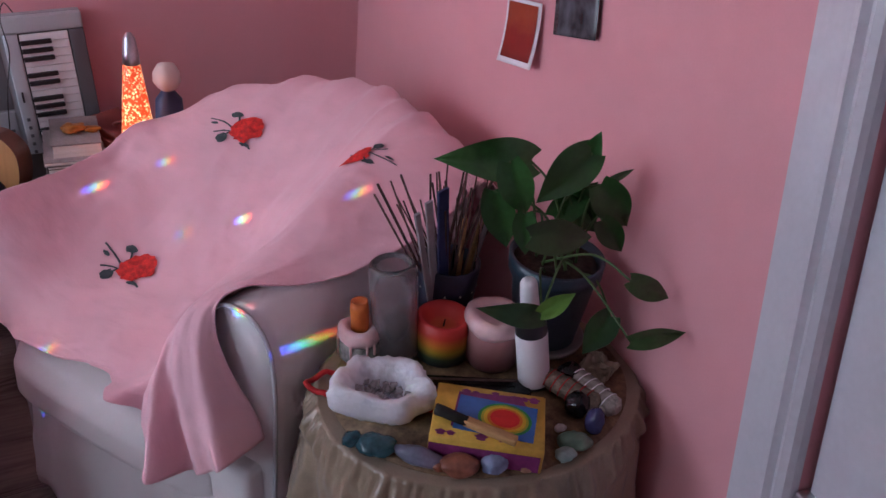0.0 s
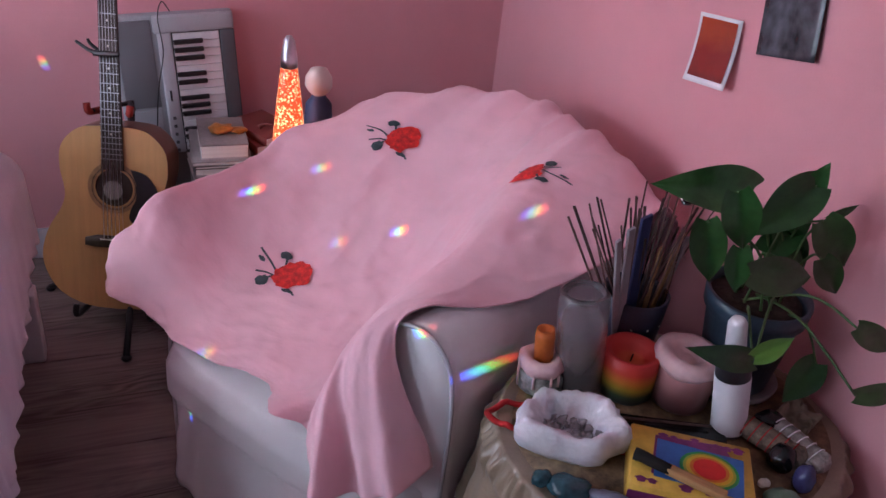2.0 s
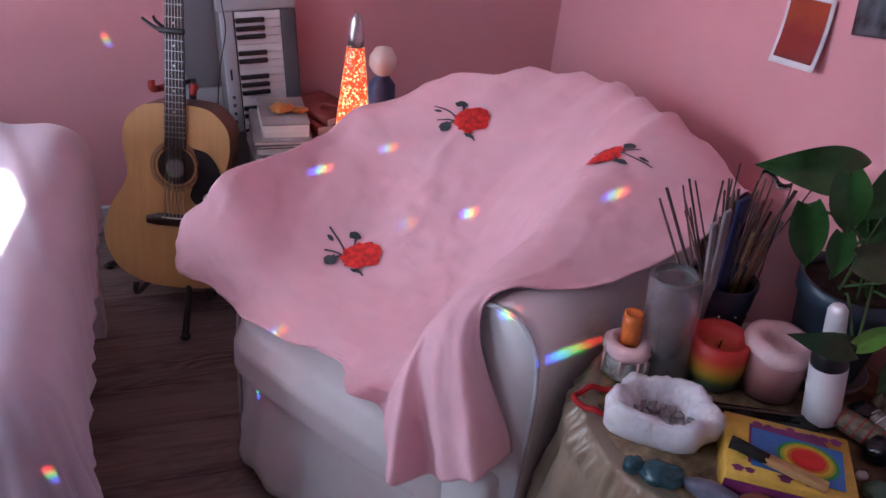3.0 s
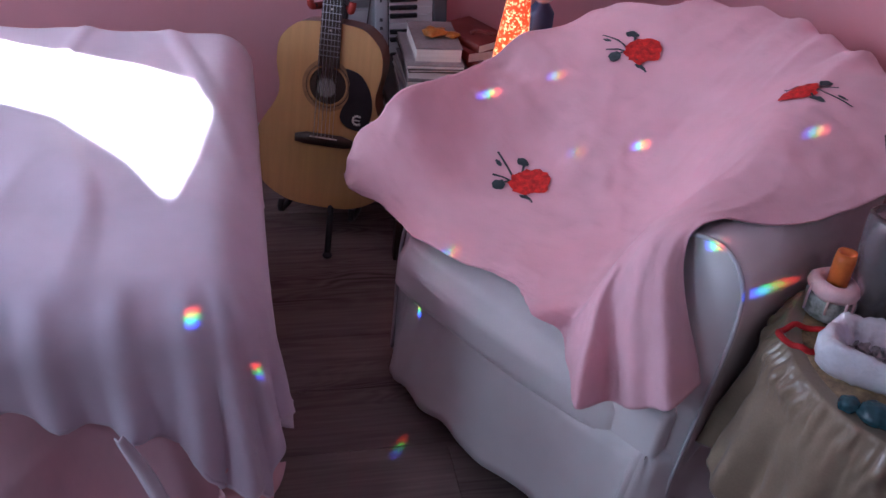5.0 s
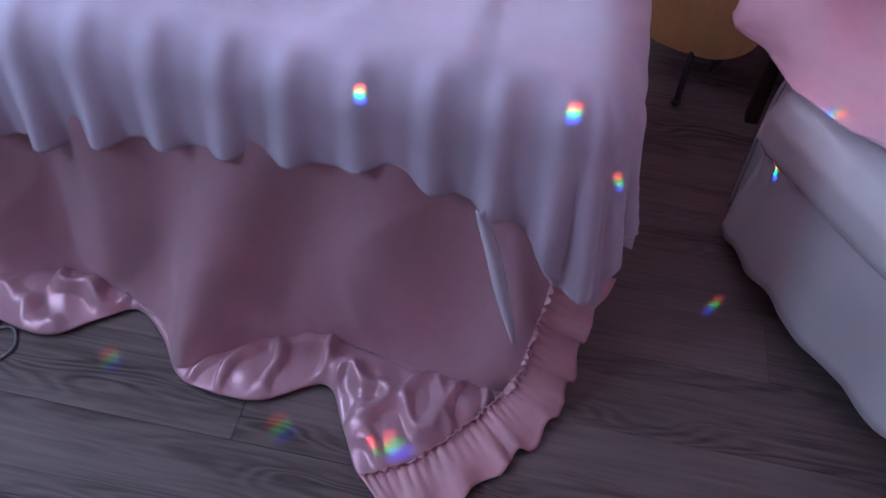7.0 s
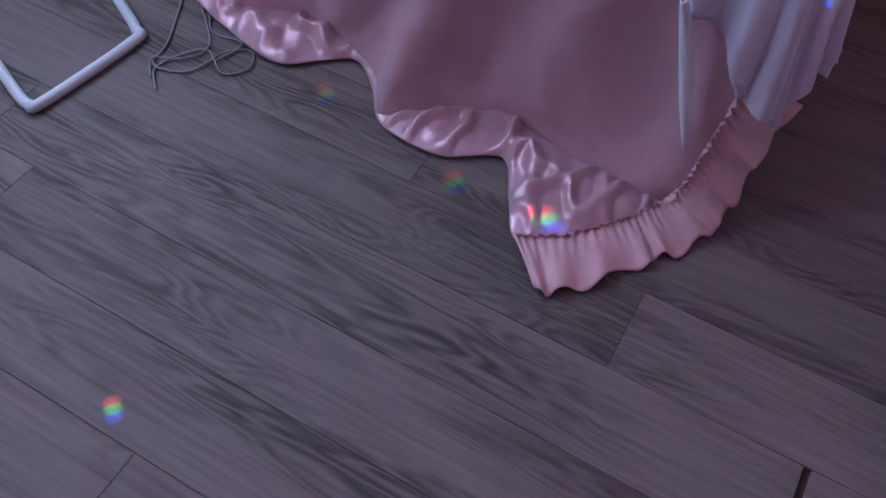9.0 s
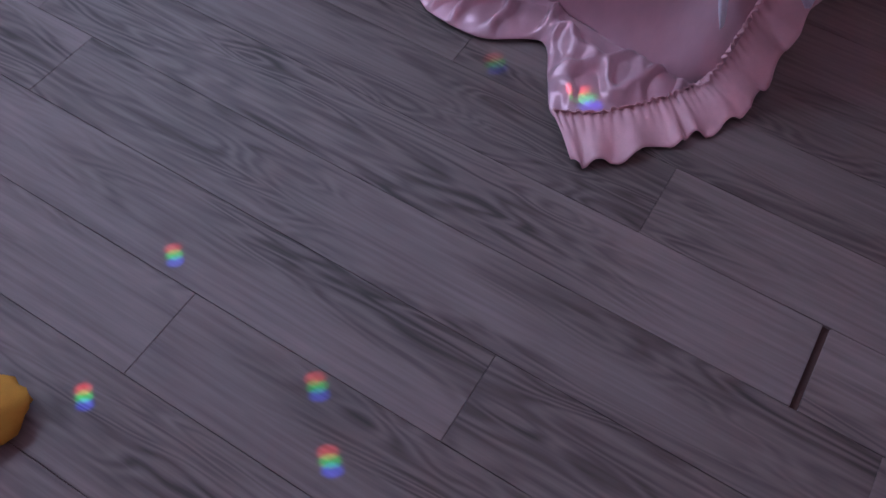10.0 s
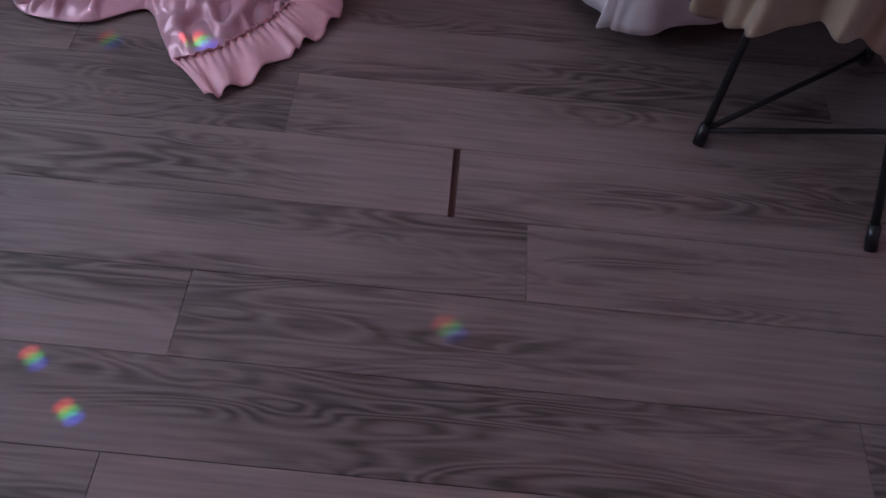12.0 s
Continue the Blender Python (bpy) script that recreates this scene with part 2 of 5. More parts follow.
LABELW = mat("white_paper_label", (0.74, 0.73, 0.76), 0.6, 0.05, 15)
POT = mat("dark_teal_pot", (0.025, 0.05, 0.075), 0.45, 0.25, 18, coat=0.2)
SAUCER = mat("grey_saucer", (0.22, 0.21, 0.2), 0.5, 0.2)
SOIL = mat("potting_soil", (0.04, 0.025, 0.018), 0.95, 0.6, 90, 300, 1.0)
LEAF = mat("glossy_pothos_leaf", (0.028, 0.098, 0.022), 0.30, 0.45, 16, 120, 0.15, per_object=0.3)
LEAFY = mat("young_pothos_leaf", (0.10, 0.22, 0.03), 0.35, 0.3, 16, 120, 0.15)
STEM = mat("green_stem", (0.06, 0.12, 0.035), 0.5, 0.3)
BOXY = mat("yellow_card_box", (0.62, 0.40, 0.06), 0.45, 0.25, 45, 160, 0.05)
BOXPU = mat("purple_box_ornament", (0.20, 0.03, 0.14), 0.45, 0.35, 35)
CARDB = mat("blue_card", (0.05, 0.16, 0.45), 0.4, 0.2, 30)
WOODP = mat("pale_wood_stick", (0.45, 0.27, 0.11), 0.7, 0.3, 30, stretch=(1, 8, 8))
CHAR = mat("charred_wood", (0.012, 0.011, 0.01), 0.9, 0.4, 60, 200, 0.6)
STONES = {n: mat(n + "_stone", c, r, v, 35, 160, 0.25) for n, c, r, v in (
    ("teal", (0.03, 0.09, 0.11), 0.25, 0.6), ("blue_grey", (0.16, 0.17, 0.24), 0.3, 0.35), ("brown_red", (0.26, 0.10, 0.06), 0.35, 0.5),
    ("pale_blue", (0.22, 0.27, 0.42), 0.25, 0.4), ("tan", (0.42, 0.24, 0.15), 0.4, 0.3), ("black", (0.012, 0.011, 0.012), 0.2, 0.4),
    ("violet_blue", (0.055, 0.055, 0.15), 0.2, 0.4), ("green", (0.14, 0.24, 0.17), 0.3, 0.35), ("pale_green", (0.26, 0.36, 0.33), 0.35, 0.25),
    ("white", (0.6, 0.56, 0.53), 0.5, 0.15))}
HERB = mat("dried_herb_bundle", (0.19, 0.15, 0.11), 0.9, 0.6, 60, 300, 1.0)
HERBG = mat("grey_sage_bundle", (0.34, 0.31, 0.28), 0.9, 0.5, 60, 300, 1.0)
THREAD = mat("red_cord", (0.42, 0.01, 0.012), 0.7, 0.3)
PHOTOR = gradient_mat("red_photo_print", [(-0.05, (0.10, 0.01, 0.01)), (-0.02, (0.22, 0.014, 0.008)), (0.01, (0.24, 0.015, 0.008)), (0.04, (0.30, 0.04, 0.012))], 2, 0.12, noise_by=0.3)
PHOTOD = mat("dark_photo_print", (0.022, 0.028, 0.036), 0.15, 0.8, 14, 60, 0.0, tint=(0.11, 0.13, 0.15))
PHOTOW = mat("white_photo_border", (0.78, 0.77, 0.78), 0.35, 0.04, 8)
PHONE = mat("dark_phone_glass", (0.05, 0.085, 0.10), 0.12, 0.3, 12)
MUST = mat("mustard_felt", (0.45, 0.22, 0.02), 0.9, 0.15, 30, 500, 0.4)
CORD = mat("grey_cable", (0.26, 0.25, 0.26), 0.5, 0.1)
SUNMASK = mat("white_sun_mask", (0.75, 0.75, 0.77), 0.9, 0.05, 20, 500, 0.2)

# ---------------------------------------------------------------- builders
def smooth(me, on=True):
    for p in me.polygons:
        p.use_smooth = on


def part(name, bm, material, parent=None, label="", soft=True, at=None):
    """Links a bmesh as one mesh object under a thing or a part."""
    me = bpy.data.meshes.new(name)
    bmesh.ops.recalc_face_normals(bm, faces=bm.faces)
    bm.to_mesh(me)
    bm.free()
    smooth(me, soft)
    me.materials.append(material)
    ob = new(name, me)
    if parent is not None:
        ob.parent = parent
    if at is not None:
        ob.matrix_basis = at
    if label:
        ob["label"] = label
    return ob


def thing(name, m, label, category, group="", kind=""):
    ob = new(name)
    ob.empty_display_size = 0.05
    ob.matrix_basis = m
    return tagged(ob, label, category, group, kind)


def solo(name, bm, material, m, label, category, group="", kind="", soft=True):
    ob = part(name, bm, material, None, "", soft, m)
    return tagged(ob, label, category, group, kind)


def box(bm, x0, x1, y0, y1, z0, z1, bevel=0.0, seg=2):
    v = [bm.verts.new((x, y, z)) for x in (x0, x1) for y in (y0, y1) for z in (z0, z1)]
    fs = [bm.faces.new([v[i] for i in q]) for q in ((0, 1, 3, 2), (4, 6, 7, 5), (0, 4, 5, 1), (2, 3, 7, 6), (0, 2, 6, 4), (1, 5, 7, 3))]
    if bevel:
        edges = list({e for f in fs for e in f.edges})
        bmesh.ops.bevel(bm, geom=edges, offset=bevel, segments=seg, affect="EDGES", profile=0.6)
    return bm


def boxed(*a, **k):
    return box(bmesh.new(), *a, **k)


def lathe(profile, seg=32, wob=0.0, seed=0.0):
    """A turned body; profile: (radius, height) from bottom to top."""
    bm, rings = bmesh.new(), []
    for r, z in profile:
        ring = []
        for i in range(seg):
            a = 2 * math.pi * i / seg
            k = 1 + wob * noise.noise(Vector((math.cos(a) * 1.7, math.sin(a) * 1.7, z * 25 + seed)))
            ring.append(bm.verts.new((r * k * math.cos(a), r * k * math.sin(a), z)))
        rings.append(ring)
    for lo, hi in zip(rings, rings[1:]):
        for i in range(seg):
            bm.faces.new((lo[i], lo[(i + 1) % seg], hi[(i + 1) % seg], hi[i]))
    bm.faces.new(list(reversed(rings[0])))
    bm.faces.new(rings[-1])
    return bm


def tube(bm, pts, r, seg=8, taper=1.0):
    pts = [Vector(p) for p in pts]
    rings = []
    for i, p in enumerate(pts):
        d = (pts[min(i + 1, len(pts) - 1)] - pts[max(i - 1, 0)]).normalized()
        s = d.orthogonal().normalized() if i == 0 else (side - d * side.dot(d)).normalized()
        side, t = s, d.cross(s)
        k = r * (1 + (taper - 1) * i / max(1, len(pts) - 1))
        rings.append([bm.verts.new(p + (s * math.cos(a) + t * math.sin(a)) * k) for a in (2 * math.pi * j / seg for j in range(seg))])
    for lo, hi in zip(rings, rings[1:]):
        for j in range(seg):
            bm.faces.new((lo[j], lo[(j + 1) % seg], hi[(j + 1) % seg], hi[j]))
    bm.faces.new(list(reversed(rings[0]))), bm.faces.new(rings[-1])
    return bm


def tubed(pts, r, seg=8, taper=1.0):
    return tube(bmesh.new(), pts, r, seg, taper)


def spline(pts, n=8):
    """Catmull-Rom through the points."""
    pts = [Vector(p) for p in pts]
    out = []
    for i in range(len(pts) - 1):
        a, b, c, d = pts[max(i - 1, 0)], pts[i], pts[i + 1], pts[min(i + 2, len(pts) - 1)]
        for k in range(n):
            t = k / n
            out.append(0.5 * (2 * b + (c - a) * t + (2 * a - 5 * b + 4 * c - d) * t * t + (3 * b - a - 3 * c + d) * t ** 3))
    return out + [pts[-1]]


def sheet(f, nu, nv, thick=0.0):
    """A cloth from a function of (u, v) in 0..1; thick gives it a back."""
    bm = bmesh.new()
    g = [[bm.verts.new(f(i / nu, j / nv)) for j in range(nv + 1)] for i in range(nu + 1)]
    for i in range(nu):
        for j in range(nv):
            bm.faces.new((g[i][j], g[i + 1][j], g[i + 1][j + 1], g[i][j + 1]))
    if thick:
        bm.normal_update()
        top = [[v for v in row] for row in g]
        low = [[bm.verts.new(v.co - v.normal * thick) for v in row] for row in g]
        for i in range(nu):
            for j in range(nv):
                bm.faces.new((low[i][j], low[i][j + 1], low[i + 1][j + 1], low[i + 1][j]))
        for j in range(nv):
            bm.faces.new((top[0][j], top[0][j + 1], low[0][j + 1], low[0][j]))
            bm.faces.new((top[nu][j + 1], top[nu][j], low[nu][j], low[nu][j + 1]))
        for i in range(nu):
            bm.faces.new((top[i + 1][0], top[i][0], low[i][0], low[i + 1][0]))
            bm.faces.new((top[i][nv], top[i + 1][nv], low[i + 1][nv], low[i][nv]))
    return bm


def slab(outline, thick, axis="z"):
    """A flat plate from an outline in its plane, extruded by thick."""
    bm = bmesh.new()
    put = {"z": lambda a, b, c: (a, b, c), "y": lambda a, b, c: (a, c, b), "x": lambda a, b, c: (c, a, b)}[axis]
    lo = [bm.verts.new(put(a, b, 0)) for a, b in outline]
    hi = [bm.verts.new(put(a, b, thick)) for a, b in outline]
    n = len(lo)
    bm.faces.new(lo), bm.faces.new(list(reversed(hi)))
    for i in range(n):
        bm.faces.new((lo[i], lo[(i + 1) % n], hi[(i + 1) % n], hi[i]))
    return bm


def pebble(rx, ry, rz, rough=0.12, seed=0.0, sub=3):
    bm = bmesh.new()
    bmesh.ops.create_icosphere(bm, subdivisions=sub, radius=1.0)
    for v in bm.verts:
        k = 1 + rough * noise.noise(v.co * 1.6 + Vector((seed, seed * 0.7, 3.1))) + rough * 0.4 * noise.noise(v.co * 4.0 + Vector((seed, 0, 0)))
        v.co = Vector((v.co.x * rx * k, v.co.y * ry * k, v.co.z * rz * k + rz))
    return bm


def ease(a, b, x):
    t = min(1, max(0, (x - a) / (b - a)))
    return t * t * (3 - 2 * t)


# ---------------------------------------------------------------- the room
BACK, FRONT, HIGH = 2.47, -1.7, 2.45
WALL_AT, WALL_SLOPE = 1.07, 0.09              # the wall with the photographs: x at y = 1.2, and its slope


def wall_x(y):
    return WALL_AT + WALL_SLOPE * (y - 1.2)


WALL_TURN = -math.degrees(math.atan(WALL_SLOPE))
floor = tagged(part("floor", boxed(-2.2, 1.4, -1.8, 2.57, -0.06, -0.006), GAP, None, "", False), "dark grey-brown wood-look plank floor", "floor", kind="structure")
tagged(part("wall_back", boxed(-2.2, 1.5, BACK, BACK + 0.1, 0, HIGH), PINK, None, "", False), "matt rose pink painted plaster wall", "wall", kind="structure")
tagged(part("wall_front", boxed(-2.2, 1.5, FRONT - 0.1, FRONT, 0, HIGH), PINK, None, "", False), "matt rose pink painted plaster wall", "wall", kind="structure")
tagged(part("ceiling", boxed(-2.3, 1.5, -1.9, 2.6, HIGH, HIGH + 0.08), CEIL, None, "", False), "white painted ceiling", "ceiling", kind="structure")
DOOR_Y0, DOOR_Y1, DOOR_TOP = -0.25, 0.572, 2.03   # the doorway, along the wall's own length from y = 0
WALLM = pose(wall_x(0), 0, 0, 0, 0, WALL_TURN)
LEANS = 0.18                                  # the old door frame is out of plumb


def lean(bm, y_from):
    for v in bm.verts:
        if v.co.y > y_from - 1e-4 and v.co.y < DOOR_Y1 + 1e-4:
            v.co.y += LEANS * (v.co.z - 0.9)
    return bm


bm = box(bmesh.new(), 0, 0.1, DOOR_Y1, 2.6, 0, DOOR_TOP)
lean(bm, DOOR_Y1)
for a, b, c, d in ((-1.8, DOOR_Y0, 0, HIGH), (DOOR_Y0, 2.6, DOOR_TOP, HIGH)):
    box(bm, 0, 0.1, a, b, c, d)
tagged(part("wall_right", bm, PINK, None, "", False, WALLM), "matt rose pink painted plaster wall with pinned photographs", "wall", kind="structure")
# window wall: a wide opening, masked by an added sheet that leaves one gap
bm = bmesh.new()
WY0, WY1, WZ0, WZ1 = -1.25, 2.2, 0.62, 2.12
for a, b, c, d in ((-1.8, WY0, 0, HIGH), (WY1, 2.57, 0, HIGH), (WY0, WY1, 0, WZ0), (WY0, WY1, WZ1, HIGH)):
    box(bm, LEFT - 0.1, LEFT, a, b, c, d)
tagged(part("wall_left", bm, PINK, None, "", False), "rose pink painted wall with a wide window", "wall", kind="structure")
window = tagged(part("window_1", boxed(LEFT - 0.08, LEFT - 0.03, WY0, WY0 + 0.05, WZ0, WZ1), WHITEP, None, "", False), "white framed window behind the unseen curtain sheet", "window", kind="structure")
for n, a in (("window_frame", (WY1 - 0.05, WY1, WZ0, WZ1)), ("window_frame", (WY0 + 0.05, WY1 - 0.05, WZ0, WZ0 + 0.05)), ("window_frame", (WY0 + 0.05, WY1 - 0.05, WZ1 - 0.05, WZ1))):
    part(n, boxed(LEFT - 0.08, LEFT - 0.03, *a), WHITEP, window, "", False)
# unseen sheet that blocks the sun; its gap is projected back from the bed patch
PATCH = ((-0.60, 1.93), (-0.30, 1.82), (-0.185, 1.74), (-0.145, 1.62), (-0.20, 1.36), (-0.26, 1.47), (-0.39, 1.62), (-0.52, 1.69), (-0.74, 1.77), (-1.45, 2.04), (-0.95, 2.05))
bm = bmesh.new()
hole = []
for x, y in PATCH:
    k = (LEFT - 0.01 - x) / SUN_WAY.x
    hole.append(bm.verts.new((LEFT - 0.01, y + SUN_WAY.y * k, 0.56 + SUN_WAY.z * k)))
rim = [bm.verts.new((LEFT - 0.01, y, z)) for y, z in ((-1.33, 0.58), (2.28, 0.58), (2.28, 2.2), (-1.33, 2.2))]
edges = [bm.edges.new((r[i], r[(i + 1) % len(r)])) for r in (hole, rim) for i in range(len(r))]
bmesh.ops.triangle_fill(bm, use_beauty=True, edges=edges)
solo("curtain", bm, SUNMASK, Matrix(), "unseen white curtain sheet cut to shape the sun patch", "curtain", soft=False)
# baseboards
tagged(part("baseboard", boxed(-2.1, 1.3, BACK - 0.014, BACK, 0, 0.09, bevel=0.004), WHITEP, None), "white painted baseboard", "baseboard", kind="structure")
tagged(part("baseboard", boxed(-0.014, 0, DOOR_Y1 + 0.11, 2.44, 0, 0.09, bevel=0.004), WHITEP, None, at=WALLM), "white painted baseboard", "baseboard", kind="structure")

# door and casing
door = tagged(part("door_1", lean(boxed(0.012, 0.05, DOOR_Y0 + 0.005, DOOR_Y1 - 0.008, 0.008, DOOR_TOP - 0.005, bevel=0.003), DOOR_Y1 - 0.03), WHITEP, None, at=WALLM), "closed white painted door", "door", kind="structure")
def casing_profile(w):
    return [(0, 0), (0, -0.014), (0.02, -0.016), (w * 0.55, -0.018), (w * 0.62, -0.026), (w * 0.72, -0.028), (w * 0.78, -0.020), (w * 0.86, -0.024), (w - 0.004, -0.02), (w, -0.012), (w, 0)]
prof = casing_profile(0.098)
bm = bmesh.new()
rows = []
for z in (0.0, 0.5, 1.0, 1.5, 2.1):
    rows.append([bm.verts.new((x, DOOR_Y1 + 0.096 - y + LEANS * (z - 0.9), z)) for y, x in prof])
for lo, hi in zip(rows, rows[1:]):
    for i in range(len(prof) - 1):
        bm.faces.new((lo[i], lo[i + 1], hi[i + 1], hi[i]))
tagged(part("trim", bm, WHITEP, None, "", False, WALLM), "white painted moulded door casing", "trim", kind="structure")
# added stop board; its dark colour stands in for shade in the door gap
tagged(part("trim", lean(boxed(0.0515, 0.085, DOOR_Y1 - 0.06, DOOR_Y1 - 0.0005, 0.002, DOOR_TOP - 0.002), DOOR_Y1 - 0.07), GAP, None, "", False, WALLM), "door stop coloured dark as the shaded gap beside the door", "trim", kind="structure")
part("hinge", boxed(-0.006, 0.02, DOOR_Y1 - 0.075, DOOR_Y1 - 0.045, 0.60, 0.67, bevel=0.003), STEEL, door, "painted steel hinge")

# ---------------------------------------------------------------- armchair: x across its front, y into its depth
CHAIR = pose(0.34, 1.30, 0, 0, 0, -56.1)
armchair = thing("armchair", CHAIR, "white cotton slipcovered tub armchair with a pleated skirt", "armchair")


def u_path(u, inset=0.0):
    w, cx, cy, back = 0.355 - inset, -0.015, 0.36, 0.44 - inset
    if u < 0.25:
        return cx + w * (0.94 + 0.06 * u / 0.25), cy * u / 0.25
    if u > 0.75:
        return cx - w * (0.82 + 0.18 * (1 - u) / 0.25), cy * (1 - u) / 0.25
    a = math.pi * (u - 0.25) / 0.5
    c, s = math.cos(a), math.sin(a)
    return cx + w * math.copysign(abs(c) ** 0.85, c), cy + back * s ** 0.85


def rim_top(u):
    return 0.668 + 0.012 * ease(0.1, 0.4, u) - 0.278 * ease(0.52, 0.92, u)


SECTION = ((0, -0.60), (0, -0.35), (-0.004, -0.16), (0.0, -0.08), (0.012, -0.035), (0.04, -0.006), (0.075, 0.0), (0.11, -0.012), (0.135, -0.05), (0.145, -0.12), (0.15, -0.30), (0.15, -0.42))
bm, rings = bmesh.new(), []
for i in range(65):
    u = i / 64
    top = rim_top(u)
    ring = []
    for inset, dz in SECTION:
        x, y = u_path(u, inset * (1 - 0.5 * ease(0.16, 0.34, u)))
        z = max(0.06, top + dz)
        k = 0.004 * noise.noise(Vector((x * 9, y * 9, z * 7)))
        ring.append(bm.verts.new((x + k, y + k, z)))
    rings.append(ring)
for lo, hi in zip(rings, rings[1:]):
    for j in range(len(SECTION) - 1):
        bm.faces.new((lo[j], lo[j + 1], hi[j + 1], hi[j]))
bm.faces.new(rings[0]), bm.faces.new(list(reversed(rings[-1])))
part("backrest", bm, SLIP, armchair)
for u, name in ((0.0, "piping"), (1.0, "piping")):
    pts = []
    for inset, dz in SECTION[:-1]:
        x, y = u_path(u, inset * (1 - 0.5 * u))
        pts.append((x, y - 0.003, max(0.08, rim_top(u) + dz)))
    part(name, tubed(spline(pts, 4), 0.0035, 6), PIPE, armchair, "narrow corded piping round the arm front")
# seat cushion, slightly crowned, and the front panel below it
def seat_f(u, v):
    x = -0.29 + 0.51 * u
    y = -0.046 - 0.012 * math.sin(math.pi * u)
    path = ((y + 0.02, 0.25), (y - 0.012, 0.29), (y - 0.010, 0.345), (y + 0.012, 0.382), (y + 0.07, 0.398), (y + 0.30, 0.405), (y + 0.55, 0.40))
    k = v * (len(path) - 1)
    i = min(int(k), len(path) - 2)
    t = k - i
    yy, zz = (path[i][0] * (1 - t) + path[i + 1][0] * t, path[i][1] * (1 - t) + path[i + 1][1] * t)
    drop = 0.03 * (abs(2 * u - 1) ** 6)
    return x, yy + drop, zz - drop * 0.7 + 0.004 * noise.noise(Vector((x * 8, yy * 8, 1)))
part("seat", sheet(seat_f, 26, 30, 0.02), SLIP, armchair)
part("front_panel", boxed(-0.258, 0.29, -0.033, 0.05, 0.06, 0.375, bevel=0.014), SLIP, armchair)
part("seat_deck", boxed(-0.24, 0.16, 0.0, 0.62, 0.10, 0.30, bevel=0.01), SLIP, armchair)

SK = spline([(-0.34, 0.55, 0), (-0.315, 0.2, 0), (-0.268, 0.03, 0), (-0.228, -0.028, 0), (-0.02, -0.05, 0), (0.23, -0.042, 0), (0.30, -0.015, 0), (0.34, 0.20, 0), (0.35, 0.40, 0), (0.26, 0.68, 0), (-0.03, 0.81, 0)], 12)
def skirt_f(u, v):
    k = u * (len(SK) - 1)
    i = min(int(k), len(SK) - 2)
    p = SK[i].lerp(SK[i + 1], k - i)
    d = (SK[min(i + 1, len(SK) - 1)] - SK[max(i - 1, 0)]).normalized()
    out = Vector((d.y, -d.x, 0))
    pleat = sum(math.exp(-((k - c) / 1.1) ** 2) for c in (28, 64))
    z = 0.30 - v * (0.248 - 0.008 * math.sin(math.pi * ease(30, 62, k)) - 0.003 * math.sin(k * 0.35))
    o = 0.002 - 0.06 * (1 - ease(0.0, 0.1, v)) + 0.022 * v + 0.006 * v * math.sin(k * 0.8 + 2 * noise.noise(Vector((k * 0.12, 0, 0)))) - 0.030 * pleat * v * math.cos((k % 3) * 2.4) + 0.005 * noise.noise(Vector((k * 0.4, v * 4, 2)))
    return p.x + out.x * o, p.y + out.y * o, z
part("skirt", sheet(skirt_f, 240, 12, 0.002), SLIP, armchair, "gathered cotton skirt with corner pleats")

# the pink cloth thrown over the chair, in the chair's own axes: rows from the front hem over the back
NET = [((-.44, -.03, .43), (-.28, -.045, .408), (-.06, -.03, .425), (.07, -.075, .455), (.21, -.125, .40), (.32, -.052, .47)),
       ((-.41, .01, .56), (-.25, .03, .442), (-.03, .03, .445), (.10, -.02, .48), (.155, -.045, .60), (.225, -.018, .672)),
       ((-.40, .20, .59), (-.22, .19, .48), (-.03, .21, .475), (.09, .20, .52), (.18, .17, .672), (.31, .15, .662)),
       ((-.41, .42, .61), (-.22, .42, .585), (-.05, .41, .565), (.07, .39, .62), (.18, .37, .715), (.375, .34, .685)),
       ((-.38, .63, .635), (-.19, .70, .70), (-.01, .72, .725), (.10, .66, .735), (.22, .60, .745), (.375, .53, .70))]
NET.append([(x * 1.1, y + 0.10, z - 0.15) for x, y, z in NET[-1]])   # hanging behind the back


def cr(p, t):
    n = len(p) - 1
    k = min(max(t, 0), 1) * n
    i = min(int(k), n - 1)
    f = k - i
    a, b, c, d = (Vector(p[max(i - 1, 0)]), Vector(p[i]), Vector(p[i + 1]), Vector(p[min(i + 2, n)]))
    return 0.5 * (2 * b + (c - a) * f + (2 * a - 5 * b + 4 * c - d) * f * f + (3 * b - a - 3 * c + d) * f ** 3)


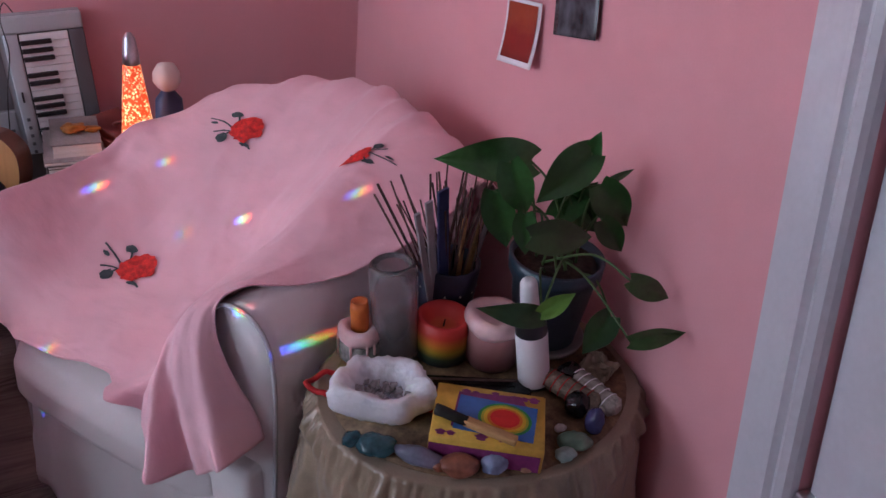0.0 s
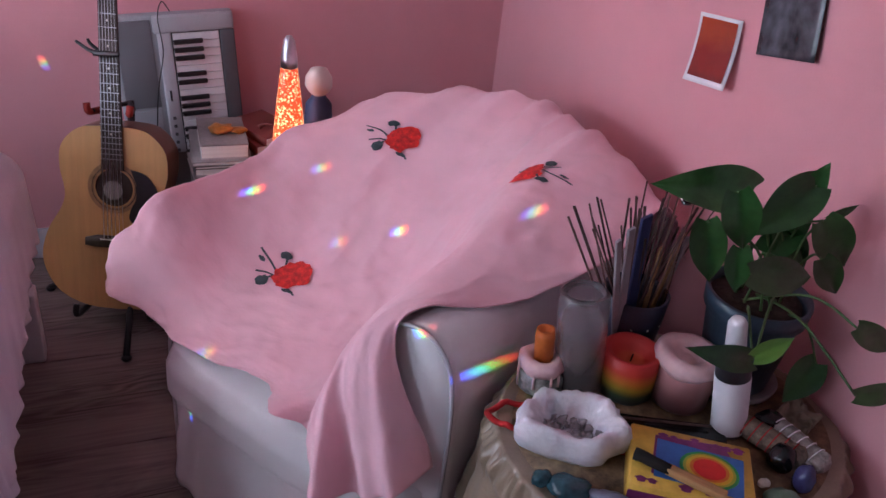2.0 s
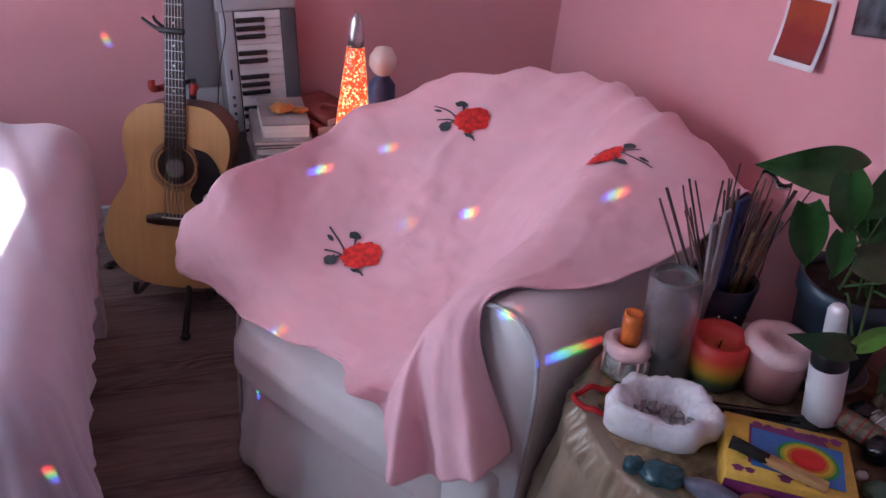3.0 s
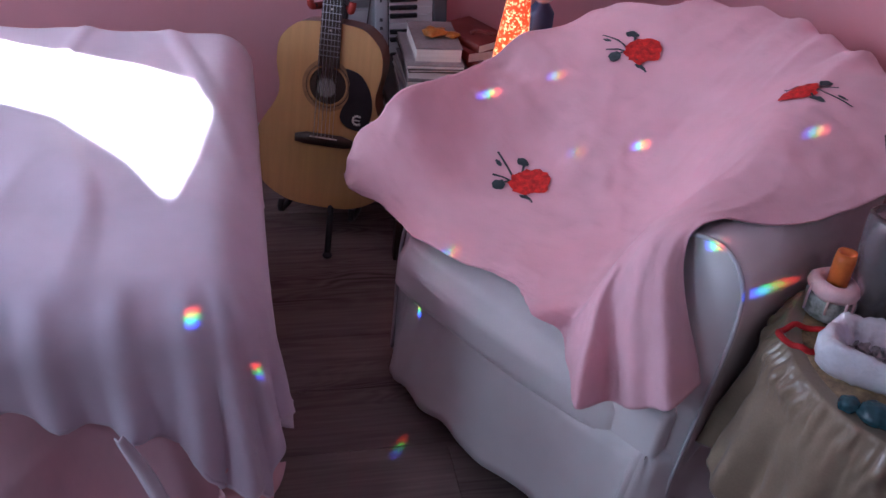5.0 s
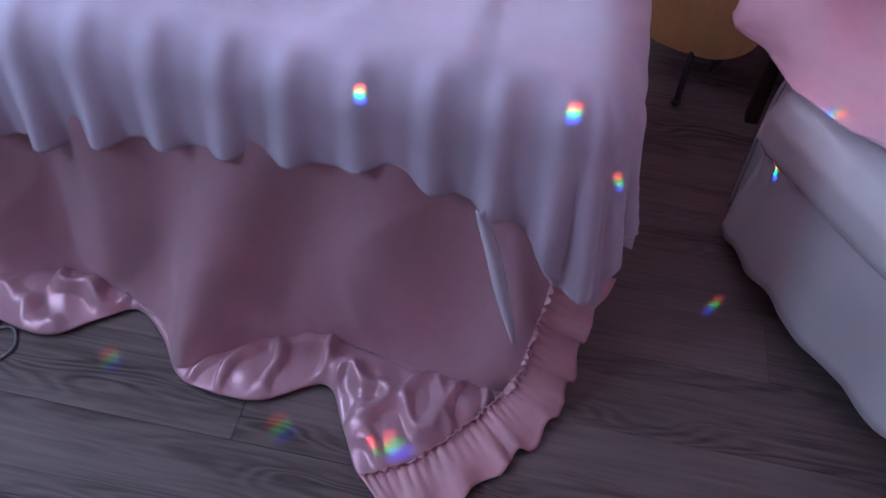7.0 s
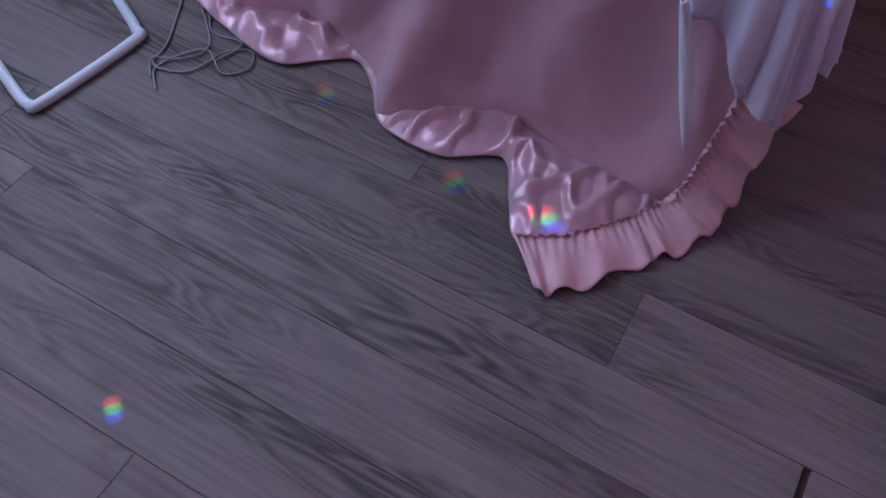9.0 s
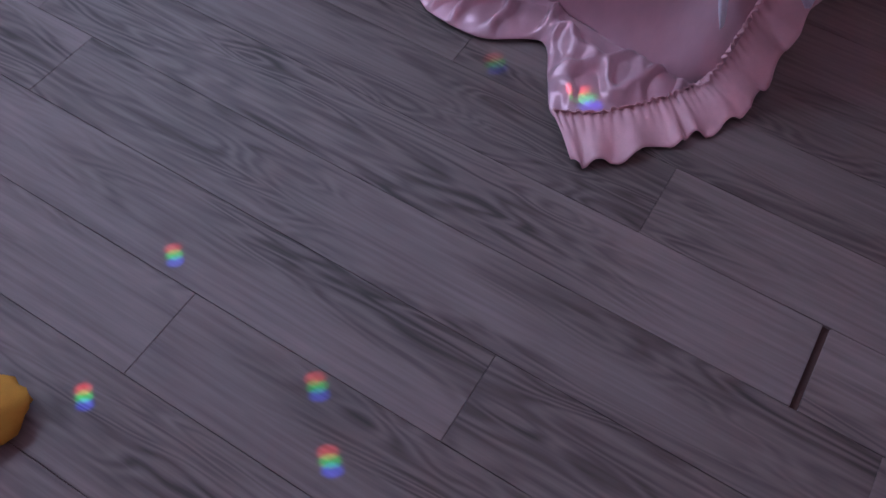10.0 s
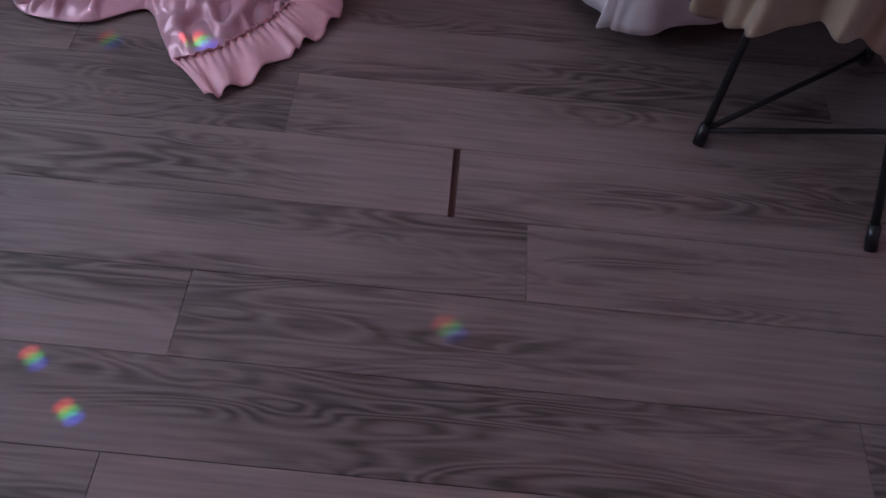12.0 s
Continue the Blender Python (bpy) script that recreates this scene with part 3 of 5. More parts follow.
def cloth_f(u, v):
    p = cr([cr(row, u) for row in NET], v)
    front = 1 - ease(0.0, 0.3, v)
    tail = ease(0.5, 0.72, u) * front
    fold = 0.008 * noise.noise(Vector((u * 5, v * 4, 0.3))) + 0.0055 * noise.noise(Vector((u * 13, v * 8, 1.3))) + 0.0022 * noise.noise(Vector((u * 34, v * 21, 2.3)))
    fold += 0.0026 * max(0, 1 - 6 * abs(noise.noise(Vector((u * 11 - v * 5, v * 8 + u * 4, 3.9))))) + 0.0018 * max(0, 1 - 6 * abs(noise.noise(Vector((u * 19 + v * 9, v * 15 - u * 7, 6.1)))))
    crease = noise.noise(Vector((u * 9 + v * 3, v * 5 - u * 2, 7.7)))
    fold += 0.0022 * max(0, 1 - abs(crease) * 7)
    fold += 0.012 * front * math.sin(u * 24 + 2.5 * noise.noise(Vector((u * 3, v * 2, 5))))
    fold += 0.034 * tail * math.sin(u * 34 + v * 7 + 1.0) + 0.012 * tail * math.sin(u * 71 + 3)
    gather = ease(0.66, 0.8, v) * (1 - ease(0.85, 0.95, v))
    fold += 0.006 * gather * math.sin(u * 46 + 3 * noise.noise(Vector((u * 4, v * 3, 8))))
    fold += 0.012 * (1 - ease(0.0, 0.13, u)) * math.sin(v * 24 + 2 * noise.noise(Vector((v * 5, 0, 9))))
    hem = 0.012 * front * noise.noise(Vector((u * 11, 0, 4)))
    return p + Vector((0.3 * fold * tail, -fold * (0.9 * front + 0.2), fold * (1 - 0.55 * front) + hem * (1 - 0.5 * tail)))


cloth = thing("chair_throw", CHAIR, "pale pink cotton cloth with red roses draped over the armchair", "blanket")
part("cloth", sheet(cloth_f, 130, 120, 0.0025), THROWP, cloth)


def at_cloth(s, d):
    best = min(((cloth_f(i / 60, j / 60).to_2d() - Vector((s, d))).length, i / 60, j / 60) for i in range(61) for j in range(4, 52))
    return best[1], best[2]


def rose(s, d, turn, size, squash=1.0):
    u0, v0 = at_cloth(s, d)
    p0 = cloth_f(u0, v0)
    du, dv = (cloth_f(u0 + 0.02, v0) - p0) / 0.02, (cloth_f(u0, v0 + 0.02) - p0) / 0.02
    top = du.cross(dv).normalized()
    if top.z < 0:
        top = -top
    def on(a, b, up=0.0035):
        c, s_ = math.cos(turn), math.sin(turn)
        x, y = (a * c - b * s_ * squash) * size, (a * s_ + b * c * squash) * size
        u, v = u0 + x / du.length, v0 + y / dv.length
        return cloth_f(u, v) + top * up
    bm = bmesh.new()
    def blob(cx, cy, rx, ry, wob, n, up, seed):
        rings = []
        for k in (0.0, 0.35, 0.7, 1.0):
            rings.append([bm.verts.new(on(cx + rx * k * math.cos(t) * (1 + wob * noise.noise(Vector((math.cos(t) * 2, math.sin(t) * 2, seed)))),
                                          cy + ry * k * math.sin(t) * (1 + wob * noise.noise(Vector((math.cos(t) * 2, math.sin(t) * 2, seed)))), up)) for t in (2 * math.pi * j / n for j in range(n))])
        for lo, hi in zip(rings[1:], rings[2:]):
            for j in range(n):
                bm.faces.new((lo[j], lo[(j + 1) % n], hi[(j + 1) % n], hi[j]))
        bm.faces.new(rings[1])
    blob(0.28, 0.05, 0.5, 0.52, 0.35, 26, 0.0035, s * 9)
    blob(0.10, -0.10, 0.32, 0.3, 0.4, 20, 0.0045, s * 5 + 2)
    flower = part("rose_print", bm, ROSE, cloth, "red rose print with dark stems")
    bm = bmesh.new()
    for cx, cy, rx, ry in ((-0.30, 0.50, 0.17, 0.13), (-0.30, -0.52, 0.16, 0.19), (0.50, -0.52, 0.17, 0.07), (-0.75, 0.02, 0.1, 0.06)):
        blob(cx, cy, rx, ry, 0.3, 14, 0.003, cx + cy)
    for a, b in (((-0.1, -0.1), (-0.95, 0.22)), ((-0.1, -0.2), (-0.32, -0.45)), ((-0.1, 0.2), (-0.30, 0.5)), ((0.0, -0.3), (0.75, -0.62)), ((-0.1, -0.2), (-0.62, -0.38))):
        n, w = 7, 0.028
        da, db = b[0] - a[0], b[1] - a[1]
        ln = math.hypot(da, db)
        pa, pb = -db / ln * w, da / ln * w
        strip = []
        for k in range(n):
            t = k / (n - 1)
            bend = 0.06 * math.sin(t * math.pi)
            x, y = a[0] + da * t + pa * bend * 30 * 0.04, a[1] + db * t + bend
            strip.append((bm.verts.new(on(x + pa, y + pb, 0.003)), bm.verts.new(on(x - pa, y - pb, 0.003))))
        for q, r in zip(strip, strip[1:]):
            bm.faces.new((q[0], q[1], r[1], r[0]))
    part("leaf_print", bm, LEAFP, flower)


rose(-0.19, 0.18, 0.1, 0.070)
rose(-0.21, 0.52, 0.15, 0.068)
rose(0.165, 0.44, 3.5, 0.070, 0.75)

# ---------------------------------------------------------------- bed along the window side
BX, BY, BT = -0.11, 1.15, 0.545               # right end, near side, top of the mattress
bed = thing("bed", pose(0, 0, 0), "single bed with a white frame and satin cover", "bed")
part("mattress", boxed(-2.02, BX - 0.03, BY + 0.03, 2.04, 0.26, BT - 0.012, bevel=0.05, seg=4), SHEET, bed)
part("bed_frame", boxed(-2.03, BX - 0.012, BY + 0.012, 2.05, 0.19, 0.27, bevel=0.006), BEDW, bed)
for x, y in ((-0.135, 1.17), (-0.135, 2.0), (-1.95, 1.17), (-1.95, 2.0)):
    part("leg", boxed(x - 0.018, x + 0.032, y - 0.015, y + 0.035, 0, 0.19, bevel=0.004), BEDW, bed)


def drape(p, q, top, r_edge, amp, seed):
    """A cloth over the bed's near side and right end: p along the bed, q towards the back; beyond an edge it hangs in folds."""
    bx, by = BX + 0.012 - r_edge, BY - 0.03 + r_edge
    dx, dy = max(0.0, p - bx), max(0.0, by - q)
    r = (dx ** 4 + dy ** 4) ** 0.25
    lump = 0.012 * noise.noise(Vector((p * 3, q * 3, seed))) + 0.006 * noise.noise(Vector((p * 9, q * 6, seed))) + 0.006 * max(0, 1 - 7 * abs(noise.noise(Vector((p * 4 + q, q * 2 - p, seed + 3)))))
    if r < 1e-6:
        return Vector((p, q, top + lump))
    hyp = math.hypot(dx, dy)
    ex, ey = dx / hyp, -dy / hyp
    quarter = r_edge * math.pi / 2
    along = min(p, bx) + 0.20 * math.atan2(dx, dy) + 0.8 * (max(q, by) - by)
    phase = 64 * along + 14 * max(0.0, along + 0.45) ** 2 + 2.4 * noise.noise(Vector((along * 3.1, r * 1.3, seed)))
    ridge = 2 * (0.5 + 0.5 * math.sin(phase)) ** 2.2 - 0.7
    fold = amp * (1.0 - 0.5 * ease(-0.25, -0.05, along)) * (1 - 0.72 * ease(0.12, 0.30, along)) * (ridge + 0.5 * noise.noise(Vector((along * 9, r * 3, seed + 4))))
    if r < quarter:
        a = r / r_edge
        out, z = r_edge * math.sin(a), top - r_edge * (1 - math.cos(a))
        out += fold * 0.25 * ease(0.3, 1.0, r / quarter)
        z += fold * 0.25 * ease(0.1, 0.5, r / quarter) * (1 - ease(0.6, 1.0, r / quarter))
    else:
        hang = r - quarter
        z = top - r_edge - hang
        out = r_edge + (0.03 + 0.15 * ease(-0.35, -0.05, along) * (1 - ease(0.06, 0.24, along))) * hang + fold * (0.25 + 0.75 * ease(0.0, 0.16, hang))
    return Vector((min(p, bx) + ex * out, max(q, by) + ey * out, z + lump * max(0, 1 - r * 6)))


HEM_X = (-2.0, -0.94, -0.80, -0.60, -0.50, -0.42, -0.36, -0.26, -0.20, -0.16, 0.3)     # along the bed
HEM_Z = (0.36, 0.360, 0.395, 0.410, 0.410, 0.435, 0.405, 0.385, 0.345, 0.275, 0.255)   # height of the near hem


def throw_f(u, v):
    p = -2.0 + u * 2.10
    hem = 0.632 - float(np.interp(p, HEM_X, HEM_Z)) + 0.006 * noise.noise(Vector((p * 8, 0, 3)))
    q = 2.06 - v * (2.06 - (BY + 0.055) + hem)
    far = 0.05 * ease(1.95, 2.06, q)
    return drape(p, q, BT + 0.02, 0.07, 0.0165, 2.0) - Vector((0, 0, far))


throw = thing("bed_throw", pose(0, 0, 0), "lilac-pink fleece throw hanging over the bed edge", "blanket")
part("fleece", sheet(throw_f, 300, 150, 0.009), FLEECE, throw)
hemline = [throw_f(i / 300, 1.0) for i in range(0, 301)]
part("hem", tubed([p + Vector((0, -0.003, 0.003)) for p in hemline], 0.0065, 6), FLEECE, throw, "stitched fleece hem")
# pale frill along the hem at the foot of the bed
def frill_f(u, v):
    p = throw_f(1.0, 0.06 + 0.80 * u)
    return p + Vector((0.006 + 0.006 * v * math.sin(u * 96 + 3 * noise.noise(Vector((u * 11, 0, 2)))), 0.006 * math.cos(u * 71) * v, 0.022 - 0.045 * v + 0.006 * noise.noise(Vector((u * 30, v, 5)))))
part("frill", sheet(frill_f, 320, 6, 0.0015), SHEET, throw, "pale gathered frill along the end hem")

# the satin spread: down the side to a crease at the floor, then out over the floor to its hem
FALL = ((-1.55, -1.40, 1.150, -1.40, 1.140), (-1.30, -1.265, 1.085, -1.28, 1.065), (-1.12, -1.14, 1.085, -1.12, 1.009), (-1.02, -1.03, 1.115, -0.996, 0.986), (-0.95, -0.98, 1.12, -0.928, 1.033),
        (-0.88, -0.90, 1.10, -0.866, 1.075), (-0.79, -0.80, 1.04, -0.80, 1.03), (-0.71, -0.745, 0.975, -0.747, 0.965), (-0.62, -0.66, 1.03, -0.693, 0.945), (-0.53, -0.585, 1.07, -0.598, 0.946),
        (-0.46, -0.53, 1.088, -0.50, 1.0), (-0.40, -0.47, 1.083, -0.446, 0.922), (-0.34, -0.42, 1.07, -0.396, 0.848), (-0.28, -0.36, 1.056, -0.33, 0.886), (-0.235, -0.30, 1.05, -0.268, 0.954),
        (-0.185, -0.245, 1.048, -0.228, 1.01), (-0.14, -0.188, 1.062, -0.188, 1.06))
CREASE = spline([(r[1], r[2], 0) for r in FALL], 10)
HEM = spline([(r[3], r[4], 0) for r in FALL], 10)
TOPX = spline([(r[0], 0, 0) for r in FALL], 10)


def along_line(line, u):
    k = u * (len(line) - 1)
    i = min(int(k), len(line) - 2)
    return line[i].lerp(line[i + 1], k - i)


def satin_f(u, v):
    c, h, x_top = along_line(CREASE, u), along_line(HEM, u), along_line(TOPX, u).x
    if v < 0.62:
        w = v / 0.62
        x = x_top + (c.x - x_top) * w ** 1.3
        y = 1.128 + (c.y - 1.128) * w ** 2.2
        fold = 0.024 * math.sin(x_top * 26 + 2.6 * noise.noise(Vector((x_top * 2.2, w * 0.9, 3)))) + 0.010 * noise.noise(Vector((x_top * 9, w * 2.2, 6)))
        sharp = max(0, 1 - 9 * abs(noise.noise(Vector((x_top * 3.4 + w * 0.9, w * 1.4 - x_top, 12)))))
        y -= (fold + 0.005 * sharp) * math.sin(math.pi * min(1, w * 0.62)) * (1 - 0.8 * ease(0.85, 1.0, w))
        return Vector((x, y, 0.50 * (1 - w) ** 0.97 + 0.014))
    t = (v - 0.62) / 0.38
    reach = (h - c).length
    x, y = c.x + (h.x - c.x) * t, c.y + (h.y - c.y) * t
    crumple = noise.noise(Vector((x * 22 + y * 8, y * 15, 1)))
    sharp = max(0, 1 - 4 * abs(noise.noise(Vector((x * 17 - y * 6, y * 10 + x * 5, 9)))))
    rise = min(1.0, reach / 0.10) * math.sin(math.pi * min(1, 0.12 + 0.88 * t)) ** 0.8
    z = 0.009 + rise * (0.014 + 0.014 * crumple + 0.024 * sharp) + 0.005 * (1 - t)
    lift = 0.04 * (1 - ease(-1.40, -1.25, h.x))
    return Vector((x, y, max(0.006, z) + lift))


satin = thing("satin_bedspread", pose(0, 0, 0), "shiny pink satin bedspread trailing on the floor", "bedspread")
part("satin", sheet(satin_f, 340, 110, 0.002), SATIN, satin)
# gathered ruffle from its seam to its free edge: over the floor, then up the corner of the bed
SEAM = spline([(-.40, .846, .02), (-.33, .885, .021), (-.268, .953, .022), (-.226, 1.01, .024), (-.200, 1.052, .045), (-.186, 1.072, .12), (-.176, 1.090, .20), (-.165, 1.105, .30)], 8)
EDGE = spline([(-.322, .774, .006), (-.276, .797, .006), (-.206, .892, .006), (-.155, .953, .006), (-.112, 1.03, .01), (-.100, 1.085, .05), (-.095, 1.105, .14), (-.080, 1.110, .27)], 8)


def ruffle_f(u, v):
    a, b = along_line(SEAM, u), along_line(EDGE, u)
    p = a.lerp(b, v)
    wave = math.sin(u * 62 + 3.5 * noise.noise(Vector((u * 8, 0, 2))))
    flat = 1 - ease(0.5, 0.72, u)
    lift = 0.009 * wave * v ** 1.3 + 0.004 * math.sin(math.pi * v) + 0.003 * math.sin(u * 230) * (1 - v) ** 4
    edge = 0.006 * v * math.sin(u * 47 + 2) + 0.009 * v * max(0, noise.noise(Vector((u * 16, 0, 7))))
    p += (a - b).normalized() * edge
    return Vector((p.x, p.y - lift * (1 - flat), max(0.005, p.z + 0.004 + lift * flat)))


part("ruffle", sheet(ruffle_f, 320, 14, 0.0018), RUFFLE, satin, "gathered matt pink satin ruffle")
# small gathered heading standing on the seam
def heading_f(u, v):
    p = along_line(SEAM, u)
    up = Vector((0, -0.35, 1)) if u < 0.5 else Vector((0.5, -1, 0))
    return p + up.normalized() * (0.011 * v + 0.003) + Vector((0.0035 * math.sin(u * 260) * v, 0.0035 * math.cos(u * 200) * v, 0.002 * math.sin(u * 170)))
part("heading", sheet(heading_f, 320, 4, 0.0012), RUFFLE, satin, "narrow gathered heading on the ruffle seam")
# fold of satin turned outwards below the throw, its highlight given as pale colour
WHITEF = spline([(-.287, 1.078, .405), (-.262, 1.074, .335), (-.235, 1.062, .25), (-.207, 1.050, .165)], 8)
def glint_fold(u, v):
    wide = 0.024 * math.sin(math.pi * (0.12 + 0.84 * u)) ** 0.7
    return along_line(WHITEF, u) + Vector((wide * (v - 0.5), -0.008 * math.sin(math.pi * v) - 0.006, 0.004 * v))
part("folded_edge", sheet(glint_fold, 30, 8, 0.002), SHEET, satin, "satin fold coloured pale for its highlight")

phone = thing("phone", pose(-0.80, 1.372, BT + 0.031, -4, 0, -25), "white-edged mobile phone lying on the throw", "phone")
part("body", boxed(-0.036, 0.036, -0.072, 0.072, 0, 0.008, bevel=0.003), LABELW, phone)
part("screen", boxed(-0.032, 0.032, -0.06, 0.06, 0.0082, 0.0088), PHONE, phone, "dark glass screen", False)

# ---------------------------------------------------------------- guitar on its stand
GZ = Vector((0.07, 0.24, 0.97)).normalized()
GX = (Vector((0.93, -0.36, 0)) - GZ * GZ.dot(Vector((0.93, -0.36, 0)))).normalized()
GY = GZ.cross(GX)
GS = 0.89
gb = Vector((0.078, 2.115, 0.235)) - GZ * 0.195 * GS
GUITAR = Matrix.Translation(gb) @ Matrix((GX, GY, GZ)).transposed().to_4x4() @ Matrix.Scale(GS, 4)
guitar = thing("guitar", GUITAR, "natural spruce-top acoustic guitar with a black pickguard", "guitar")


def bout(n=40):
    half = spline([(0.0, 0.0, 0), (0.09, 0.008, 0), (0.165, 0.05, 0), (0.20, 0.13, 0), (0.185, 0.21, 0), (0.142, 0.285, 0), (0.132, 0.33, 0), (0.143, 0.395, 0), (0.135, 0.455, 0), (0.09, 0.50, 0), (0.03, 0.51, 0)], 6)
    right = [(p.x, p.y) for p in half]
    return right + [(-x, z) for x, z in reversed(right[1:])]


def ring_xz(r, cx, cz, n=36):
    return [(cx + r * math.cos(2 * math.pi * i / n), cz + r * math.sin(2 * math.pi * i / n)) for i in range(n)]


OUT = bout()
part("sides", slab([(x * 0.995, z) for x, z in OUT], 0.10, "y"), MAHOG, guitar, "dark mahogany sides", False, pose(0, 0.004, 0))
# soundboard with a real hole
bm = bmesh.new()
lo = [bm.verts.new((x, 0, z)) for x, z in OUT]
ho = [bm.verts.new((x, 0, z)) for x, z in ring_xz(0.050, 0, 0.345)]
es = [bm.edges.new((r[i], r[(i + 1) % len(r)])) for r in (lo, ho) for i in range(len(r))]
bmesh.ops.triangle_fill(bm, use_beauty=True, edges=es)
part("soundboard", bm, SPRUCE, guitar, "", False)
# body is solid: a dark disc gives the hollow's shade as colour
part("inside", slab(ring_xz(0.052, 0, 0.345), 0.001, "y"), ROSEW, guitar, "dark disc for the shaded hollow of the soundhole", False, pose(0, 0.0035, 0))
part("label", slab(ring_xz(0.026, -0.004, 0.338), 0.0006, "y"), SAUCER, guitar, "pale paper label inside", False, pose(0, 0.0025, 0))
def annulus(r0, r1, cz, th):
    bm = bmesh.new()
    n = 48
    a = [bm.verts.new((r0 * math.cos(2 * math.pi * i / n), 0, cz + r0 * math.sin(2 * math.pi * i / n))) for i in range(n)]
    b = [bm.verts.new((r1 * math.cos(2 * math.pi * i / n), 0, cz + r1 * math.sin(2 * math.pi * i / n))) for i in range(n)]
    for i in range(n):
        bm.faces.new((a[i], a[(i + 1) % n], b[(i + 1) % n], b[i]))
    return bm
part("rosette", annulus(0.053, 0.070, 0.345, 0), mat("rosette_wood", (0.30, 0.17, 0.08), 0.4, 0.3, 60, 300, 0.02), guitar, "", False, pose(0, -0.0008, 0))
part("rosette", annulus(0.0575, 0.0595, 0.345, 0), ROSEW, guitar, "", False, pose(0, -0.0014, 0))
guard = spline([(0.046, 0.398, 0), (0.088, 0.385, 0), (0.118, 0.34, 0), (0.126, 0.285, 0), (0.108, 0.238, 0), (0.066, 0.238, 0), (0.040, 0.262, 0), (0.045, 0.292, 0), (0.058, 0.318, 0), (0.060, 0.36, 0)], 5)
part("pickguard", slab([(p.x, p.y) for p in guard], -0.0016, "y"), BLACKP, guitar, "glossy black teardrop pickguard", False, pose(0, -0.0016, 0))
bm = bmesh.new()
for k in range(9):
    a = radians(60 + 30 * k)
    box(bm, 0.088 + 0.012 * math.cos(a) - 0.0028, 0.088 + 0.012 * math.cos(a) + 0.0028, -0.0042, -0.0035, 0.263 + 0.012 * math.sin(a) - 0.0028, 0.263 + 0.012 * math.sin(a) + 0.0028)
box(bm, 0.078, 0.095, -0.0042, -0.0035, 0.2615, 0.2645)
part("emblem", bm, IVORY, guitar, "small pale round emblem", False)
bm = slab([(-0.08, 0.184), (-0.055, 0.180), (0.055, 0.180), (0.08, 0.184), (0.08, 0.204), (0.05, 0.212), (-0.05, 0.212), (-0.08, 0.204)], -0.009, "y")
part("bridge", bm, ROSEW, guitar)
part("saddle", boxed(-0.038, 0.038, -0.013, -0.009, 0.2015, 0.2045, bevel=0.0008), IVORY, guitar)
bm = bmesh.new()
rows = [[bm.verts.new((sx * w, y, z)) for sx, y in ((-1, 0.002), (-1, -0.009), (1, -0.009), (1, 0.002))] for z, w in ((0.395, 0.0285), (0.87, 0.0215))]
for i in range(4):
    bm.faces.new((rows[0][i], rows[0][(i + 1) % 4], rows[1][(i + 1) % 4], rows[1][i]))
bm.faces.new(rows[0]), bm.faces.new(rows[1])
part("fretboard", bm, ROSEW, guitar, "dark rosewood fretboard", False)
nut, scale_len = 0.868, 0.868 - 0.203
for n in range(1, 20):
    z = nut - scale_len * (1 - 2 ** (-n / 12))
    w = 0.0215 + (0.868 - z) / 0.475 * 0.007
    part("fret", boxed(-w, w, -0.0105, -0.009, z - 0.0008, z + 0.0008), STEEL, guitar, "", False)
for n in (3, 5, 7, 9, 12, 15):
    z = nut - scale_len * (1 - (2 ** (-n / 12) + 2 ** (-(n - 1) / 12)) / 2)
    part("dot_inlay", slab(ring_xz(0.003, 0, z, 12), -0.0006, "y"), IVORY, guitar, "", False, pose(0, -0.0091, 0))
part("neck", tubed([(0, 0.010, 0.50), (0, 0.010, 0.88)], 0.019, 12), MAHOG, guitar)
part("headstock", slab([(-0.022, 0.87), (0.022, 0.87), (0.036, 0.92), (0.033, 1.04), (-0.033, 1.04), (-0.036, 0.92)], 0.016, "y"), ROSEW, guitar, "", False, pose(0, -0.004, 0))
for sx in (-1, 1):
    for z in (0.93, 0.97, 1.01):
        part("tuner", tubed([(sx * 0.034, 0.006, z), (sx * 0.056, 0.006, z)], 0.005, 8), STEEL, guitar)
for i in range(6):
    x0, x1 = -0.0265 + 0.0106 * i, -0.018 + 0.0072 * i
    part("string", tubed([(x0, -0.014, 0.203), (x1, -0.0115, 0.868)], 0.00045 + 0.0001 * (5 - i), 5), STEEL, guitar)
capo = part("capo", boxed(-0.036, 0.032, -0.022, -0.011, 0.690, 0.704, bevel=0.004), BLACKP, guitar, "black spring capo on the neck")
part("capo_handle", tubed(spline([(-0.03, -0.012, 0.697), (-0.05, -0.012, 0.704), (-0.082, -0.006, 0.722)], 5), 0.0055, 7, 0.7), BLACKP, capo)
part("capo_handle", tubed(spline([(-0.034, 0.02, 0.699), (-0.056, 0.02, 0.716), (-0.062, 0.018, 0.728)], 5), 0.005, 7, 0.7), BLACKP, capo)

